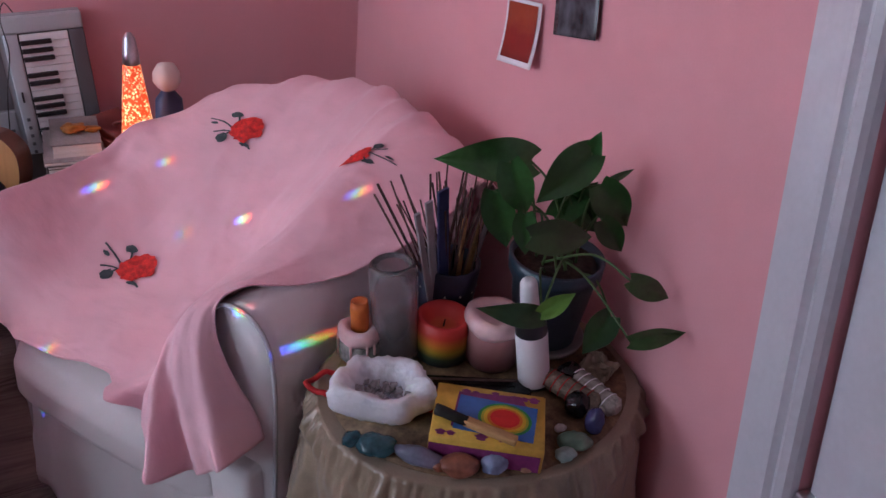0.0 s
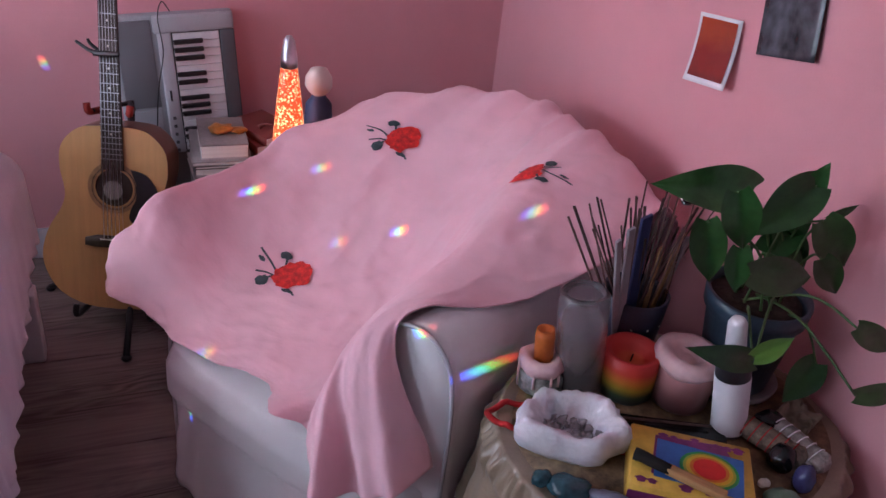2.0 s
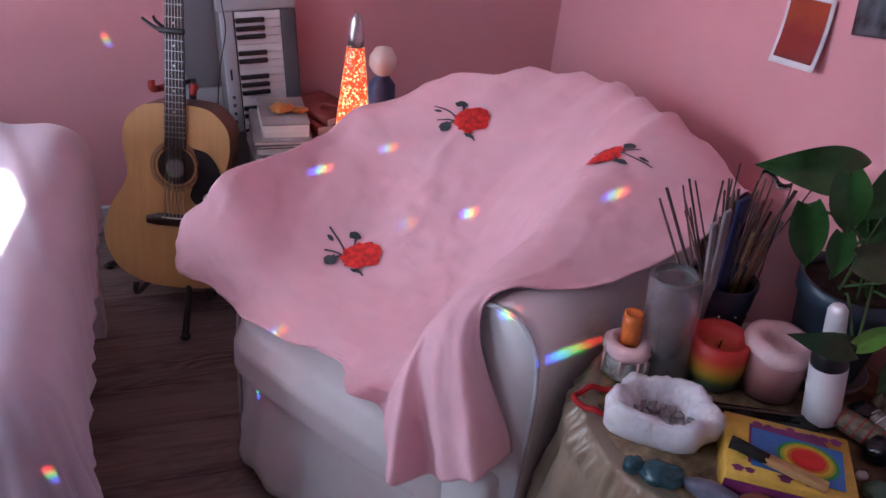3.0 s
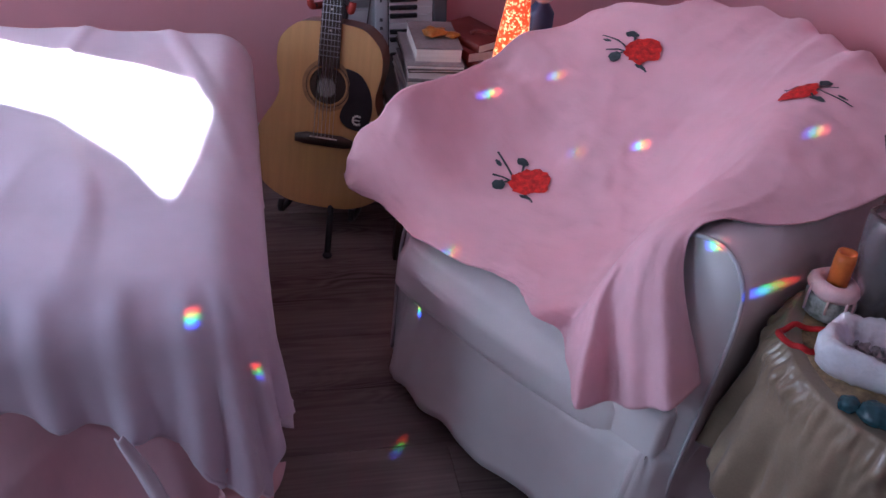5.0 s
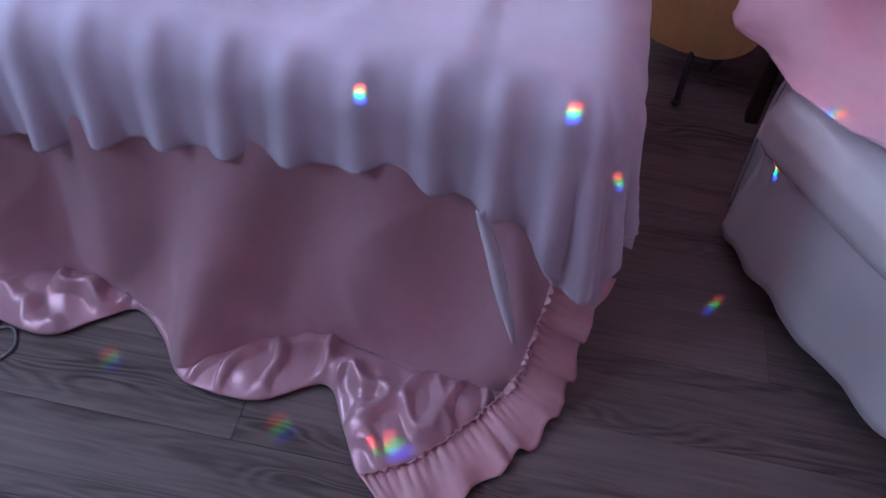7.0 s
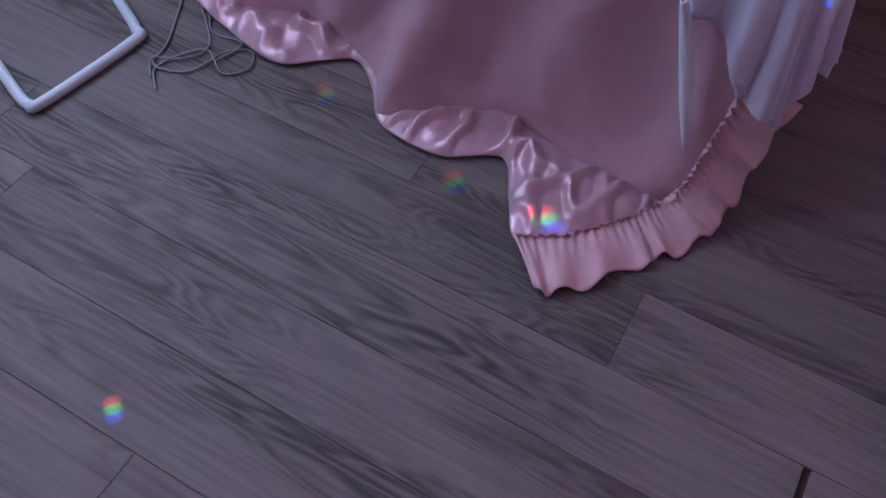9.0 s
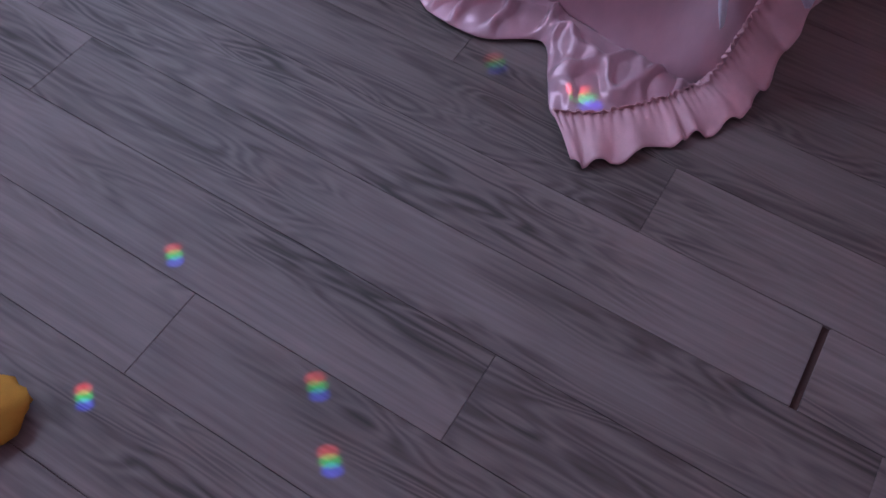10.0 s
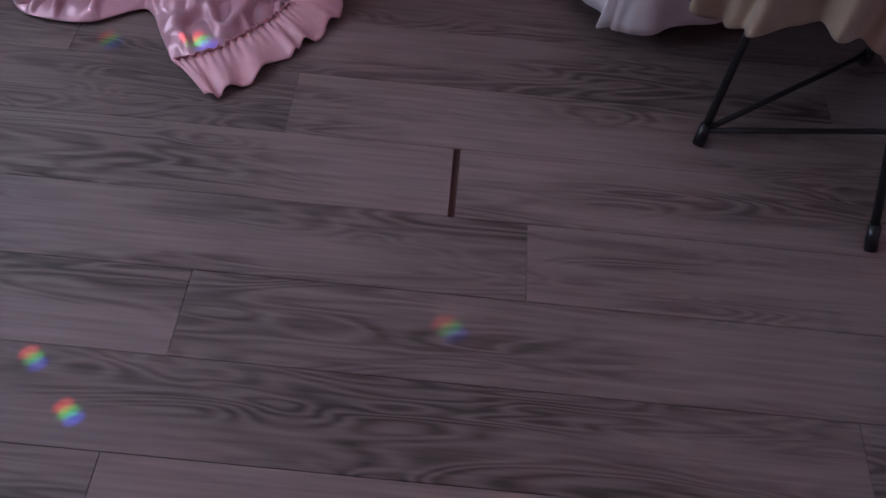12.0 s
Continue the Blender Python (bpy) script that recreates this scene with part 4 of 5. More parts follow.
stand = thing("guitar_stand", pose(0, 0, 0), "black tubular guitar stand with red rubber yoke", "guitar stand")
def gp(x, y, z):
    return GUITAR @ Vector((x, y, z))
part("post", tubed([gp(0, 0.15, 0.04), gp(0, 0.14, 0.56)], 0.009, 8), BLACKM, stand)
for sx in (-1, 1):
    part("yoke_arm", tubed(spline([gp(0, 0.13, 0.555), gp(sx * 0.035, 0.06, 0.548), gp(sx * 0.046, -0.012, 0.548)], 5), 0.006, 8), BLACKM, stand)
    part("yoke_pad", tubed(spline([gp(sx * 0.036, 0.03, 0.548), gp(sx * 0.052, -0.016, 0.548), gp(sx * 0.056, -0.02, 0.57)], 5), 0.0085, 8), REDP, stand, "red rubber pad")
    part("cradle", tubed(spline([gp(0, 0.14, 0.05), gp(sx * 0.09, 0.10, -0.004), gp(sx * 0.10, -0.03, -0.012), gp(sx * 0.10, -0.036, 0.02)], 5), 0.0075, 8), BLACKM, stand)
hub = gp(0, 0.15, 0.06)
for a in (-100, 20, 155):
    foot = Vector((hub.x + 0.24 * math.cos(radians(a)), hub.y - 0.02 + 0.24 * math.sin(radians(a)), 0.012))
    leg = part("leg", tubed([hub + Vector((0, 0, 0.05)), foot], 0.008, 8), BLACKM, stand)
    part("rubber_foot", pebble(0.013, 0.013, 0.008, 0.05, a, 2), BLACKP, leg, at=pose(foot.x, foot.y, 0))

# ---------------------------------------------------------------- keyboard stood on end against the wall
kb = thing("electric_keyboard", pose(0.150, 2.355, 0.0, -6.5, -3.0, 2.0), "silver-grey electric keyboard stood on end", "keyboard")
KH = 0.69
part("case", boxed(0.0, 0.30, 0.0, 0.075, 0.0, KH, bevel=0.007), SILVERP, kb)
part("speaker_panel", boxed(0.010, 0.096, -0.003, 0.002, 0.455, KH - 0.012, bevel=0.002), mat("speaker_mesh", (0.16, 0.165, 0.18), 0.55, 0.1, 8, 900, 0.6), kb, "dark fine-mesh speaker panel")
part("control_panel", boxed(0.010, 0.096, -0.003, 0.002, 0.02, 0.448, bevel=0.002), SILVERP, kb)
part("rail", boxed(0.108, 0.142, -0.011, 0.002, 0.0, KH - 0.045, bevel=0.004), mat("bright_silver_plastic", (0.46, 0.47, 0.5), 0.35, 0.06, 8), kb, "bright silver rail beside the keys")
part("end_cap", boxed(0.10, 0.300, -0.012, 0.006, KH - 0.046, KH - 0.002, bevel=0.006), mat("pale_silver_plastic", (0.42, 0.43, 0.45), 0.35, 0.06, 8), kb)
part("end_block", boxed(0.262, 0.300, -0.010, 0.002, 0.0, KH - 0.046, bevel=0.004), DARKGP, kb)
part("key_bed", boxed(0.142, 0.262, -0.001, 0.003, 0.0, KH - 0.046), BLACKP, kb, "", False)
pitch = 0.0208
for i in range(30):
    z = KH - 0.048 - pitch * (i + 1)
    if z < 0.01:
        break
    bm = boxed(0.145, 0.260, -0.010, -0.001, z + 0.0006, z + pitch - 0.0006, bevel=0.0012, seg=1)
    part("white_key", bm, KEYW, kb, "", False)
    if i % 7 in (1, 2, 3, 5, 6) and z > 0.03:
        part("black_key", boxed(0.145, 0.218, -0.020, -0.010, z + pitch - 0.0058, z + pitch + 0.0058, bevel=0.0018, seg=1), BLACKP, kb, "", False)
for r in range(5):
    for c in range(3):
        part("button", boxed(0.040 + 0.017 * c, 0.052 + 0.017 * c, -0.006, -0.002, 0.395 - 0.013 * r, 0.402 - 0.013 * r, bevel=0.001, seg=1), DARKGP, kb, "", False)
for r in range(5):
    part("button", boxed(0.119, 0.127, -0.014, -0.010, 0.42 - 0.022 * r, 0.428 - 0.022 * r, bevel=0.001, seg=1), DARKGP, kb, "", False)
part("switch", boxed(0.120, 0.125, -0.014, -0.010, 0.47, 0.498, bevel=0.001, seg=1), BLACKP, kb, "", False)
solo("cable", tubed(spline([(0.255, 2.40, 0.71), (0.238, 2.395, 0.735), (0.225, 2.375, 0.70), (0.232, 2.365, 0.62), (0.215, 2.345, 0.54), (0.205, 2.335, 0.46), (0.20, 2.33, 0.36), (0.195, 2.33, 0.0)], 8), 0.0016, 6), BLACKP, Matrix(), "thin black cable hanging over the keyboard", "cable")

# ---------------------------------------------------------------- low side table with books, lamp and figurine
ST = 0.335
sidet = thing("side_table", pose(0.45, 2.16, 0), "small dark low side table behind the armchair", "side table")
part("tabletop", boxed(-0.22, 0.20, -0.24, 0.24, ST - 0.02, ST, bevel=0.004), ROSEW, sidet)
for x in (-0.2, 0.18):
    for y in (-0.22, 0.22):
        part("leg", boxed(x - 0.015, x + 0.015, y - 0.015, y + 0.015, 0, ST - 0.02, bevel=0.003), ROSEW, sidet)
z, rnd = ST, random.Random(9)
for n, (h, w, d, c) in enumerate(((0.022, 0.150, 0.19, COVER), (0.018, 0.136, 0.19, COVER), (0.020, 0.132, 0.185, COVER), (0.022, 0.130, 0.18, COVER), (0.008, 0.142, 0.19, ROSEW), (0.010, 0.135, 0.19, COVER), (0.036, 0.108, 0.16, COVER))):
    book = thing("book", pose(0.345 + rnd.uniform(-0.005, 0.005), 2.20, z, 0, 0, rnd.uniform(-7, 4)), "closed book lying page edges outward in a stack", "book", "books in the stack")
    t = min(0.0025, h * 0.2)
    part("page_block", boxed(-w / 2, w / 2, -d / 2, d / 2, t, h - t, bevel=0.001, seg=1), PAPER, book, "", False)
    part("cover", boxed(-w / 2 - 0.002, w / 2 + 0.002, -d / 2 - 0.001, d / 2 + 0.003, 0, t), c, book, "", False)
    part("cover", boxed(-w / 2 - 0.002, w / 2 + 0.002, -d / 2 - 0.001, d / 2 + 0.003, h - t, h), c, book, "", False)
    z += h + 0.0004
solo("amber_nugget", pebble(0.026, 0.02, 0.012, 0.5, 3.0), AMBER, pose(0.345, 2.19, z), "rough amber nugget on the stack of books", "stone")
solo("amber_nugget", pebble(0.018, 0.013, 0.007, 0.6, 7.0), AMBER, pose(0.385, 2.185, z), "rough amber nugget on the stack of books", "stone")
z = ST
for n, (h, turn) in enumerate(((0.03, 18), (0.028, 10), (0.03, 26), (0.026, 16), (0.022, 30))):
    book = thing("book", pose(0.455, 2.235, z, 0, 0, turn), "dark red closed book in a stack", "book", "dark red books")
    part("cover", boxed(-0.055, 0.055, -0.075, 0.075, 0, h, bevel=0.002, seg=1), COVERR, book)
    part("page_block", boxed(-0.052, 0.052, -0.0765, -0.06, 0.003, h - 0.003), PAPER, book, "", False)
    z += h + 0.0004
for a in (20, 75):
    solo("dried_pod", tubed(spline([(0.44, 2.20, z + 0.006), (0.455, 2.19, z + 0.018), (0.48 + 0.0002 * a, 2.17, z + 0.014)], 5), 0.006, 7, 0.5), COVERR, Matrix(), "dark red dried pod on the books", "dried plant")

lamp = thing("glitter_lamp", pose(0.472, 1.985, ST), "glowing orange glitter lamp with a silver cap", "lamp")
part("base", lathe(((0.045, 0), (0.045, 0.01), (0.030, 0.06), (0.034, 0.10), (0.043, 0.125)), 32), LAMPM, lamp, "silver conical base")
def glitter():
    m, nt, b = node_mat("orange_glitter_liquid")
    L, N = nt.links.new, nt.nodes.new
    tc, vo, mr, nz, mix, sp, gr = N("ShaderNodeTexCoord"), N("ShaderNodeTexVoronoi"), N("ShaderNodeMapRange"), N("ShaderNodeTexNoise"), N("ShaderNodeMix"), N("ShaderNodeSeparateXYZ"), N("ShaderNodeMapRange")
    vo.inputs["Scale"].default_value, nz.inputs["Scale"].default_value = 240, 40
    L(tc.outputs["Object"], vo.inputs["Vector"]), L(tc.outputs["Object"], nz.inputs["Vector"]), L(tc.outputs["Object"], sp.inputs[0])
    mr.inputs["From Min"].default_value, mr.inputs["From Max"].default_value, mr.inputs["To Min"].default_value, mr.inputs["To Max"].default_value = 0.62, 0.80, 0.0, 1.0
    L(vo.outputs["Color"], mr.inputs["Value"])
    mix.data_type = "RGBA"
    mix.inputs[6].default_value, mix.inputs[7].default_value = (0.85, 0.07, 0.015, 1), (1.0, 0.55, 0.22, 1)
    L(mr.outputs[0], mix.inputs[0])
    gr.inputs["From Min"].default_value, gr.inputs["From Max"].default_value, gr.inputs["To Min"].default_value, gr.inputs["To Max"].default_value = 0.12, 0.38, 0.088, 0.022
    L(sp.outputs[2], gr.inputs["Value"])
    ml = N("ShaderNodeMath")
    ml.operation = "MULTIPLY_ADD"
    L(mr.outputs[0], ml.inputs[0]), L(gr.outputs[0], ml.inputs[1]), L(gr.outputs[0], ml.inputs[2])
    L(mix.outputs[2], b.inputs["Base Color"]), L(mix.outputs[2], b.inputs["Emission Color"]), L(ml.outputs[0], b.inputs["Emission Strength"])
    b.inputs["Roughness"].default_value, b.inputs["Coat Weight"].default_value = 0.25, 1.0
    return m
part("bottle", lathe(((0.041, 0.125), (0.040, 0.17), (0.036, 0.22), (0.029, 0.29), (0.021, 0.36), (0.018, 0.378)), 40), glitter(), lamp, "orange glitter liquid lit from below")
part("cap", lathe(((0.0185, 0.378), (0.0175, 0.40), (0.0125, 0.435), (0.006, 0.446), (0.001, 0.448)), 32), LAMPM, lamp, "silver bullet cap")

FIG = gradient_mat("figurine_glaze", [(0.0, (0.02, 0.03, 0.07)), (0.10, (0.035, 0.06, 0.14)), (0.278, (0.04, 0.07, 0.16)), (0.284, (0.66, 0.58, 0.55)), (0.34, (0.74, 0.67, 0.62))], 2, 0.5)
bm = lathe(((0.034, 0), (0.036, 0.03), (0.030, 0.12), (0.034, 0.19), (0.031, 0.255), (0.014, 0.278), (0.022, 0.286), (0.031, 0.302), (0.031, 0.322), (0.021, 0.340), (0.004, 0.346)), 24, 0.10, 2.0)
solo("figurine", bm, FIG, pose(0.556, 2.065, ST), "small figurine with a navy body and pale head", "figurine")

# ---------------------------------------------------------------- pictures on the wall
def curled(w, h, curl, lift, inset=(0, 0, 0, 0)):
    l, r, b, t = inset
    def f(u, v):
        x, z = -w / 2 + l + (w - l - r) * u, -h / 2 + b + (h - b - t) * v
        k = (z + h / 2) / h
        return (x, -0.002 - curl * (1 - k) ** 2 - lift * (0 if (l + r) == 0 else 1), z)
    return f
def on_wall(y, z, roll):
    return pose(wall_x(y) - 0.003, y, z, 0, 0, WALL_TURN - 90) @ pose(0, 0, 0, 0, roll, 0)
pol = thing("instant_photo", pose(-0.013, 0, 0) @ on_wall(1.362, 0.952, 0) @ pose(0, 0, 0, 0, -7, 15), "curled instant photo with a white border, red picture", "photo")
part("border", sheet(curled(0.092, 0.112, 0.020, 0), 8, 16, 0.0006), PHOTOW, pol)
part("picture", sheet(curled(0.092, 0.112, 0.020, 0.0016, (0.007, 0.007, 0.010, 0.006)), 8, 16), PHOTOR, pol, "glossy red photograph")
solo("photo_print", sheet(curled(0.137, 0.20, 0.006, 0), 8, 16, 0.0006), PHOTOD, on_wall(1.222, 1.093, -14), "dark glossy photo print pinned on the wall", "photo")

# ---------------------------------------------------------------- round side table with its gold cloth
TX, TY, TZ, TA, TB = 0.803, 0.923, 0.570, 0.250, 0.203
tray = thing("round_table", pose(TX, TY, 0), "small oval-topped table on a black folding metal stand", "table")
bm = lathe(((1.0, TZ - 0.018), (1.0, TZ - 0.002), (0.99, TZ)), 64)
for v in bm.verts:
    v.co.x, v.co.y = v.co.x * (TA - 0.004), v.co.y * (TB - 0.004)
part("tabletop", bm, ROSEW, tray)
for (fx, fy), (hx, hy) in (((0.608, 0.783), (0.70, 0.99)), ((0.89, 0.569), (0.83, 0.93)), ((0.98, 1.06), (0.86, 0.86)), ((0.70, 1.16), (0.78, 0.90))):
    leg = part("leg", tubed([(fx - TX, fy - TY, 0.0), (hx - TX, hy - TY, TZ - 0.018)], 0.008, 10), BLACKM, tray)
    part("foot", tubed([(fx - TX, fy - TY, 0.0), (fx - TX + (hx - fx) * 0.07, fy - TY + (hy - fy) * 0.07, 0.04)], 0.0115, 10), BLACKP, leg)
part("stretcher", tubed([(0.613 - TX, 0.79 - TY, 0.032), (0.972 - TX, 1.05 - TY, 0.032)], 0.006, 8), BLACKM, tray)
part("stretcher", tubed([(0.613 - TX, 0.79 - TY, 0.030), (0.962 - TX, 0.833 - TY, 0.030)], 0.006, 8), BLACKM, tray)


def gold_f(u, v):
    a = 2 * math.pi * u
    ca, sa = math.cos(a), math.sin(a)
    hang = 0.27 + 0.07 * math.cos(4 * (a - 0.5)) + 0.03 * math.sin(a * 3)
    if v < 0.3:
        k = 0.80 + 0.20 * v / 0.3
        return (TA * k * ca, TB * k * sa, TZ + 0.0025)
    t = (v - 0.3) / 0.7
    fold = (0.018 * math.sin(a * 13 + 2 * noise.noise(Vector((ca * 2, sa * 2, 0)))) + 0.008 * math.sin(a * 29)) * ease(0.05, 0.8, t)
    out = 0.010 * ease(0, 0.12, t) + 0.02 * t + fold
    z = TZ + 0.0025 - hang * t - 0.004 * ease(0, 0.1, t)
    k = 0.007 * math.exp(-((t - 0.1) / 0.1) ** 2) * (abs(noise.noise(Vector((ca * 21, sa * 21, t * 5)))) * 3 - 0.6) + 0.003 * noise.noise(Vector((ca * 9, sa * 9, t * 7))) + 0.0012 * noise.noise(Vector((ca * 23, sa * 23, t * 15)))
    return ((TA + out + k) * ca, (TB + out + k) * sa, z)


goldc = solo("tablecloth", sheet(gold_f, 420, 60, 0.0015), GOLD, pose(TX, TY, 0), "shiny gold satin cloth over the round table", "tablecloth")
bm = lathe(((0.9, 0.0), (0.9, 0.0015)), 64)
for v in bm.verts:
    v.co.x, v.co.y = v.co.x * TA * 1.02, v.co.y * TB * 1.02
solo("table_mat", bm, BROWNC, pose(TX, TY, TZ + 0.0042), "dark brown patterned round mat", "table mat")
TT = TZ + 0.006

# ---------------------------------------------------------------- what stands on it
bm = bmesh.new()
rings = []
PROF = ((0.35, 0.004), (0.76, 0.006), (0.97, 0.020), (1.0, 0.040), (0.95, 0.056), (0.86, 0.062), (0.72, 0.058), (0.60, 0.048), (0.50, 0.030), (0.28, 0.020), (0.04, 0.018))
for j, (k, z) in enumerate(PROF):
    ring = []
    for i in range(56):
        a = 2 * math.pi * i / 56
        c, s = math.cos(a), math.sin(a)
        n1 = noise.noise(Vector((c * 1.8, s * 1.8, 0.7)))
        n2 = noise.noise(Vector((c * 7, s * 7, j * 0.9)))
        six = 0.07 * math.cos(5 * a + 0.6) + 0.05 * math.cos(3 * a + 2.0)
        w = k * (1 + 0.16 * n1 + six + (0.04 if j < 6 else 0.30) * n2)
        ring.append(bm.verts.new((0.081 * w * c, 0.057 * w * s, z + 0.006 * n2 + (0.008 * n1 if 2 < j < 7 else 0))))
    rings.append(ring)
for lo, hi in zip(rings, rings[1:]):
    for i in range(56):
        bm.faces.new((lo[i], lo[(i + 1) % 56], hi[(i + 1) % 56], hi[i]))
bm.faces.new(list(reversed(rings[0]))), bm.faces.new(rings[-1])
geode = thing("geode", pose(0.638, 0.918, TT, 0, 0, -30) @ Matrix.Scale(0.90, 4), "white quartz geode with a grey crystal hollow", "geode")
part("rind", bm, GEODE, geode)
bm = bmesh.new()
rnd = random.Random(2)
for _ in range(70):
    a, r = rnd.uniform(0, 6.28), math.sqrt(rnd.random())
    c = Vector((0.044 * r * math.cos(a), 0.026 * r * math.sin(a), 0.020 + 0.014 * r * r))
    h, w = rnd.uniform(0.005, 0.010), rnd.uniform(0.004, 0.010)
    m4 = Matrix.Translation(c) @ pose(0, 0, 0, rnd.uniform(-40, 40), rnd.uniform(-40, 40), rnd.uniform(0, 90))
    bmesh.ops.create_cone(bm, cap_ends=True, segments=6, radius1=w, radius2=w * 0.25, depth=h, matrix=m4)
part("crystal_lining", bm, CRYSTAL, geode, "grey glassy quartz points", False)

can = thing("orange_candle", pose(0.652, 1.034, TT - 0.002, -5, -2, 0), "orange taper candle stub in a decorated holder", "candle")
part("holder", lathe(((0.022, 0), (0.032, 0.008), (0.033, 0.032), (0.024, 0.04)), 28, 0.12, 1), mat("green_mosaic_holder", (0.10, 0.13, 0.08), 0.5, 0.8, 70, 200, 0.4, tint=(0.5, 0.5, 0.46)), can, "green and white mottled holder")
part("wax_ring", lathe(((0.030, 0.036), (0.036, 0.045), (0.034, 0.056), (0.026, 0.062), (0.016, 0.056), (0.014, 0.05)), 30, 0.18, 4), WAXP, can, "pale pink melted wax")
part("candle", lathe(((0.0135, 0.05), (0.0140, 0.09), (0.0125, 0.102), (0.010, 0.1), (0.007, 0.097)), 20, 0.06), WAXO, can)
rnd = random.Random(5)
for k in range(7):
    a = rnd.uniform(0, 6.28)
    x, y = 0.034 * math.cos(a), 0.034 * math.sin(a)
    part("drip", tubed([(x * 0.95, y * 0.95, 0.052), (x, y, 0.036), (x * 1.0, y * 1.0, rnd.uniform(0.006, 0.025))], 0.0026, 6, 0.7), WAXP, can)
vase = thing("glass_vase", pose(0.704, 1.020, TT - 0.002, -6, -3.5, 0) @ Matrix.Diagonal((0.86, 0.86, 1.0, 1.0)), "tall frosted glass cylinder vase", "vase")
part("glass", lathe(((0.036, 0), (0.040, 0.006), (0.0415, 0.14), (0.040, 0.160), (0.034, 0.165), (0.031, 0.155), (0.034, 0.12), (0.034, 0.014), (0.02, 0.012)), 40, 0.015, 3), FROST, vase)
cup = thing("incense_cup", pose(0.815, 1.085, TT), "dark blue ceramic cup holding incense sticks and packets", "incense holder")
part("cup", lathe(((0.038, 0), (0.042, 0.005), (0.050, 0.112), (0.047, 0.114), (0.043, 0.108), (0.037, 0.012)), 36), CUPN, cup)
for a in range(12):
    t = 2 * math.pi * a / 12
    part("dot", pebble(0.002, 0.002, 0.002, 0, a, 1), IVORY, cup, at=pose(0.0468 * math.cos(t), 0.0468 * math.sin(t), 0.07))
rnd = random.Random(11)
for k in range(34):
    a = rnd.uniform(0, 6.28)
    lean = rnd.uniform(-0.13, 0.03) if k % 3 else rnd.uniform(-0.05, 0.12)
    b = Vector((0.03 * math.cos(a) * rnd.random(), 0.03 * math.sin(a) * rnd.random(), 0.02))
    top = b + Vector((lean + 0.2 * b.x, rnd.uniform(-0.035, 0.035), rnd.uniform(0.19, 0.255)))
    solo("incense_stick", tubed([b, top], rnd.choice((0.0013, 0.0017, 0.0022)), 6), STICK, pose(0.815, 1.085, TT), "thin brown incense stick standing in the cup", "incense stick", "incense sticks in the cup")
for x, lean, h, w, m_, lab in ((-0.022, -13, 0.245, 0.013, PAPERG, "flat grey paper incense packet"), (-0.008, -10, 0.255, 0.020, PAPERB, "dark blue paper incense packet"), (-0.028, -17, 0.235, 0.010, PAPERG, "flat grey paper incense packet"), (0.022, 6, 0.20, 0.010, WOODP, "pale flat wooden stick"), (0.026, 10, 0.19, 0.008, PAPERG, "flat grey paper incense packet"), (0.016, -4, 0.185, 0.008, WOODP, "pale flat wooden stick")):
    pk = boxed(-w / 2, w / 2, -0.0025, 0.0025, 0, h, bevel=0.001, seg=1)
    solo("incense_packet", pk, m_, pose(0.815 + x, 1.075 + 0.3 * x, TT + 0.015, 4, lean, 15), lab + " in the cup", "packet", "packets in the cup", soft=False)
def film(u, v):
    a = -0.9 + 2.0 * u
    return (0.034 * math.cos(a) + 0.02 * v * 0.3 + 0.003 * noise.noise(Vector((u * 6, v * 6, 1))), 0.034 * math.sin(a) - 0.012, 0.05 + 0.22 * v + 0.006 * math.sin(u * 9))
solo("plastic_sleeve", sheet(film, 14, 20, 0.0006), GLASS, pose(0.815, 1.085, TT), "clear crinkled plastic sleeve in the cup", "plastic sleeve")
rc = thing("rainbow_candle", pose(0.772, 1.005, TT), "squat rainbow-striped candle with a melted hollow", "candle")
part("wax", lathe(((0.038, 0), (0.041, 0.004), (0.043, 0.05), (0.041, 0.071), (0.036, 0.073), (0.030, 0.062), (0.018, 0.052), (0.006, 0.05)), 40, 0.03, 8), RAIN, rc)
part("wick", tubed([(0, 0, 0.048), (0.002, 0, 0.062)], 0.0012, 6), CHAR, rc)
pc = thing("jar_candle", pose(0.838, 0.965, TT), "pink jar candle with a pale melted top", "candle")
part("wax", lathe(((0.038, 0.002), (0.041, 0.008), (0.043, 0.066), (0.042, 0.07)), 40), PINKJ, pc)
part("top", lathe(((0.043, 0.064), (0.048, 0.074), (0.045, 0.086), (0.034, 0.090), (0.022, 0.082), (0.014, 0.074), (0.008, 0.076)), 40, 0.14, 6), WAXP, pc, "pale pink scalloped wax rim")
bo = thing("spray_bottle", pose(0.876, 0.893, TT - 0.001, -6, -9, 0), "dark bottle with a white label and clear cap", "bottle")
part("body", lathe(((0.021, 0), (0.0235, 0.003), (0.0235, 0.108), (0.019, 0.122), (0.011, 0.13), (0.011, 0.136)), 36), BLACKP, bo)
part("label", lathe(((0.0239, 0.006), (0.0241, 0.007), (0.0241, 0.094), (0.0239, 0.095)), 36), LABELW, bo, "blank white paper label")
part("cap", lathe(((0.0125, 0.134), (0.014, 0.138), (0.0125, 0.178), (0.009, 0.184), (0.004, 0.185)), 28), LABELW, bo, "white translucent cap")

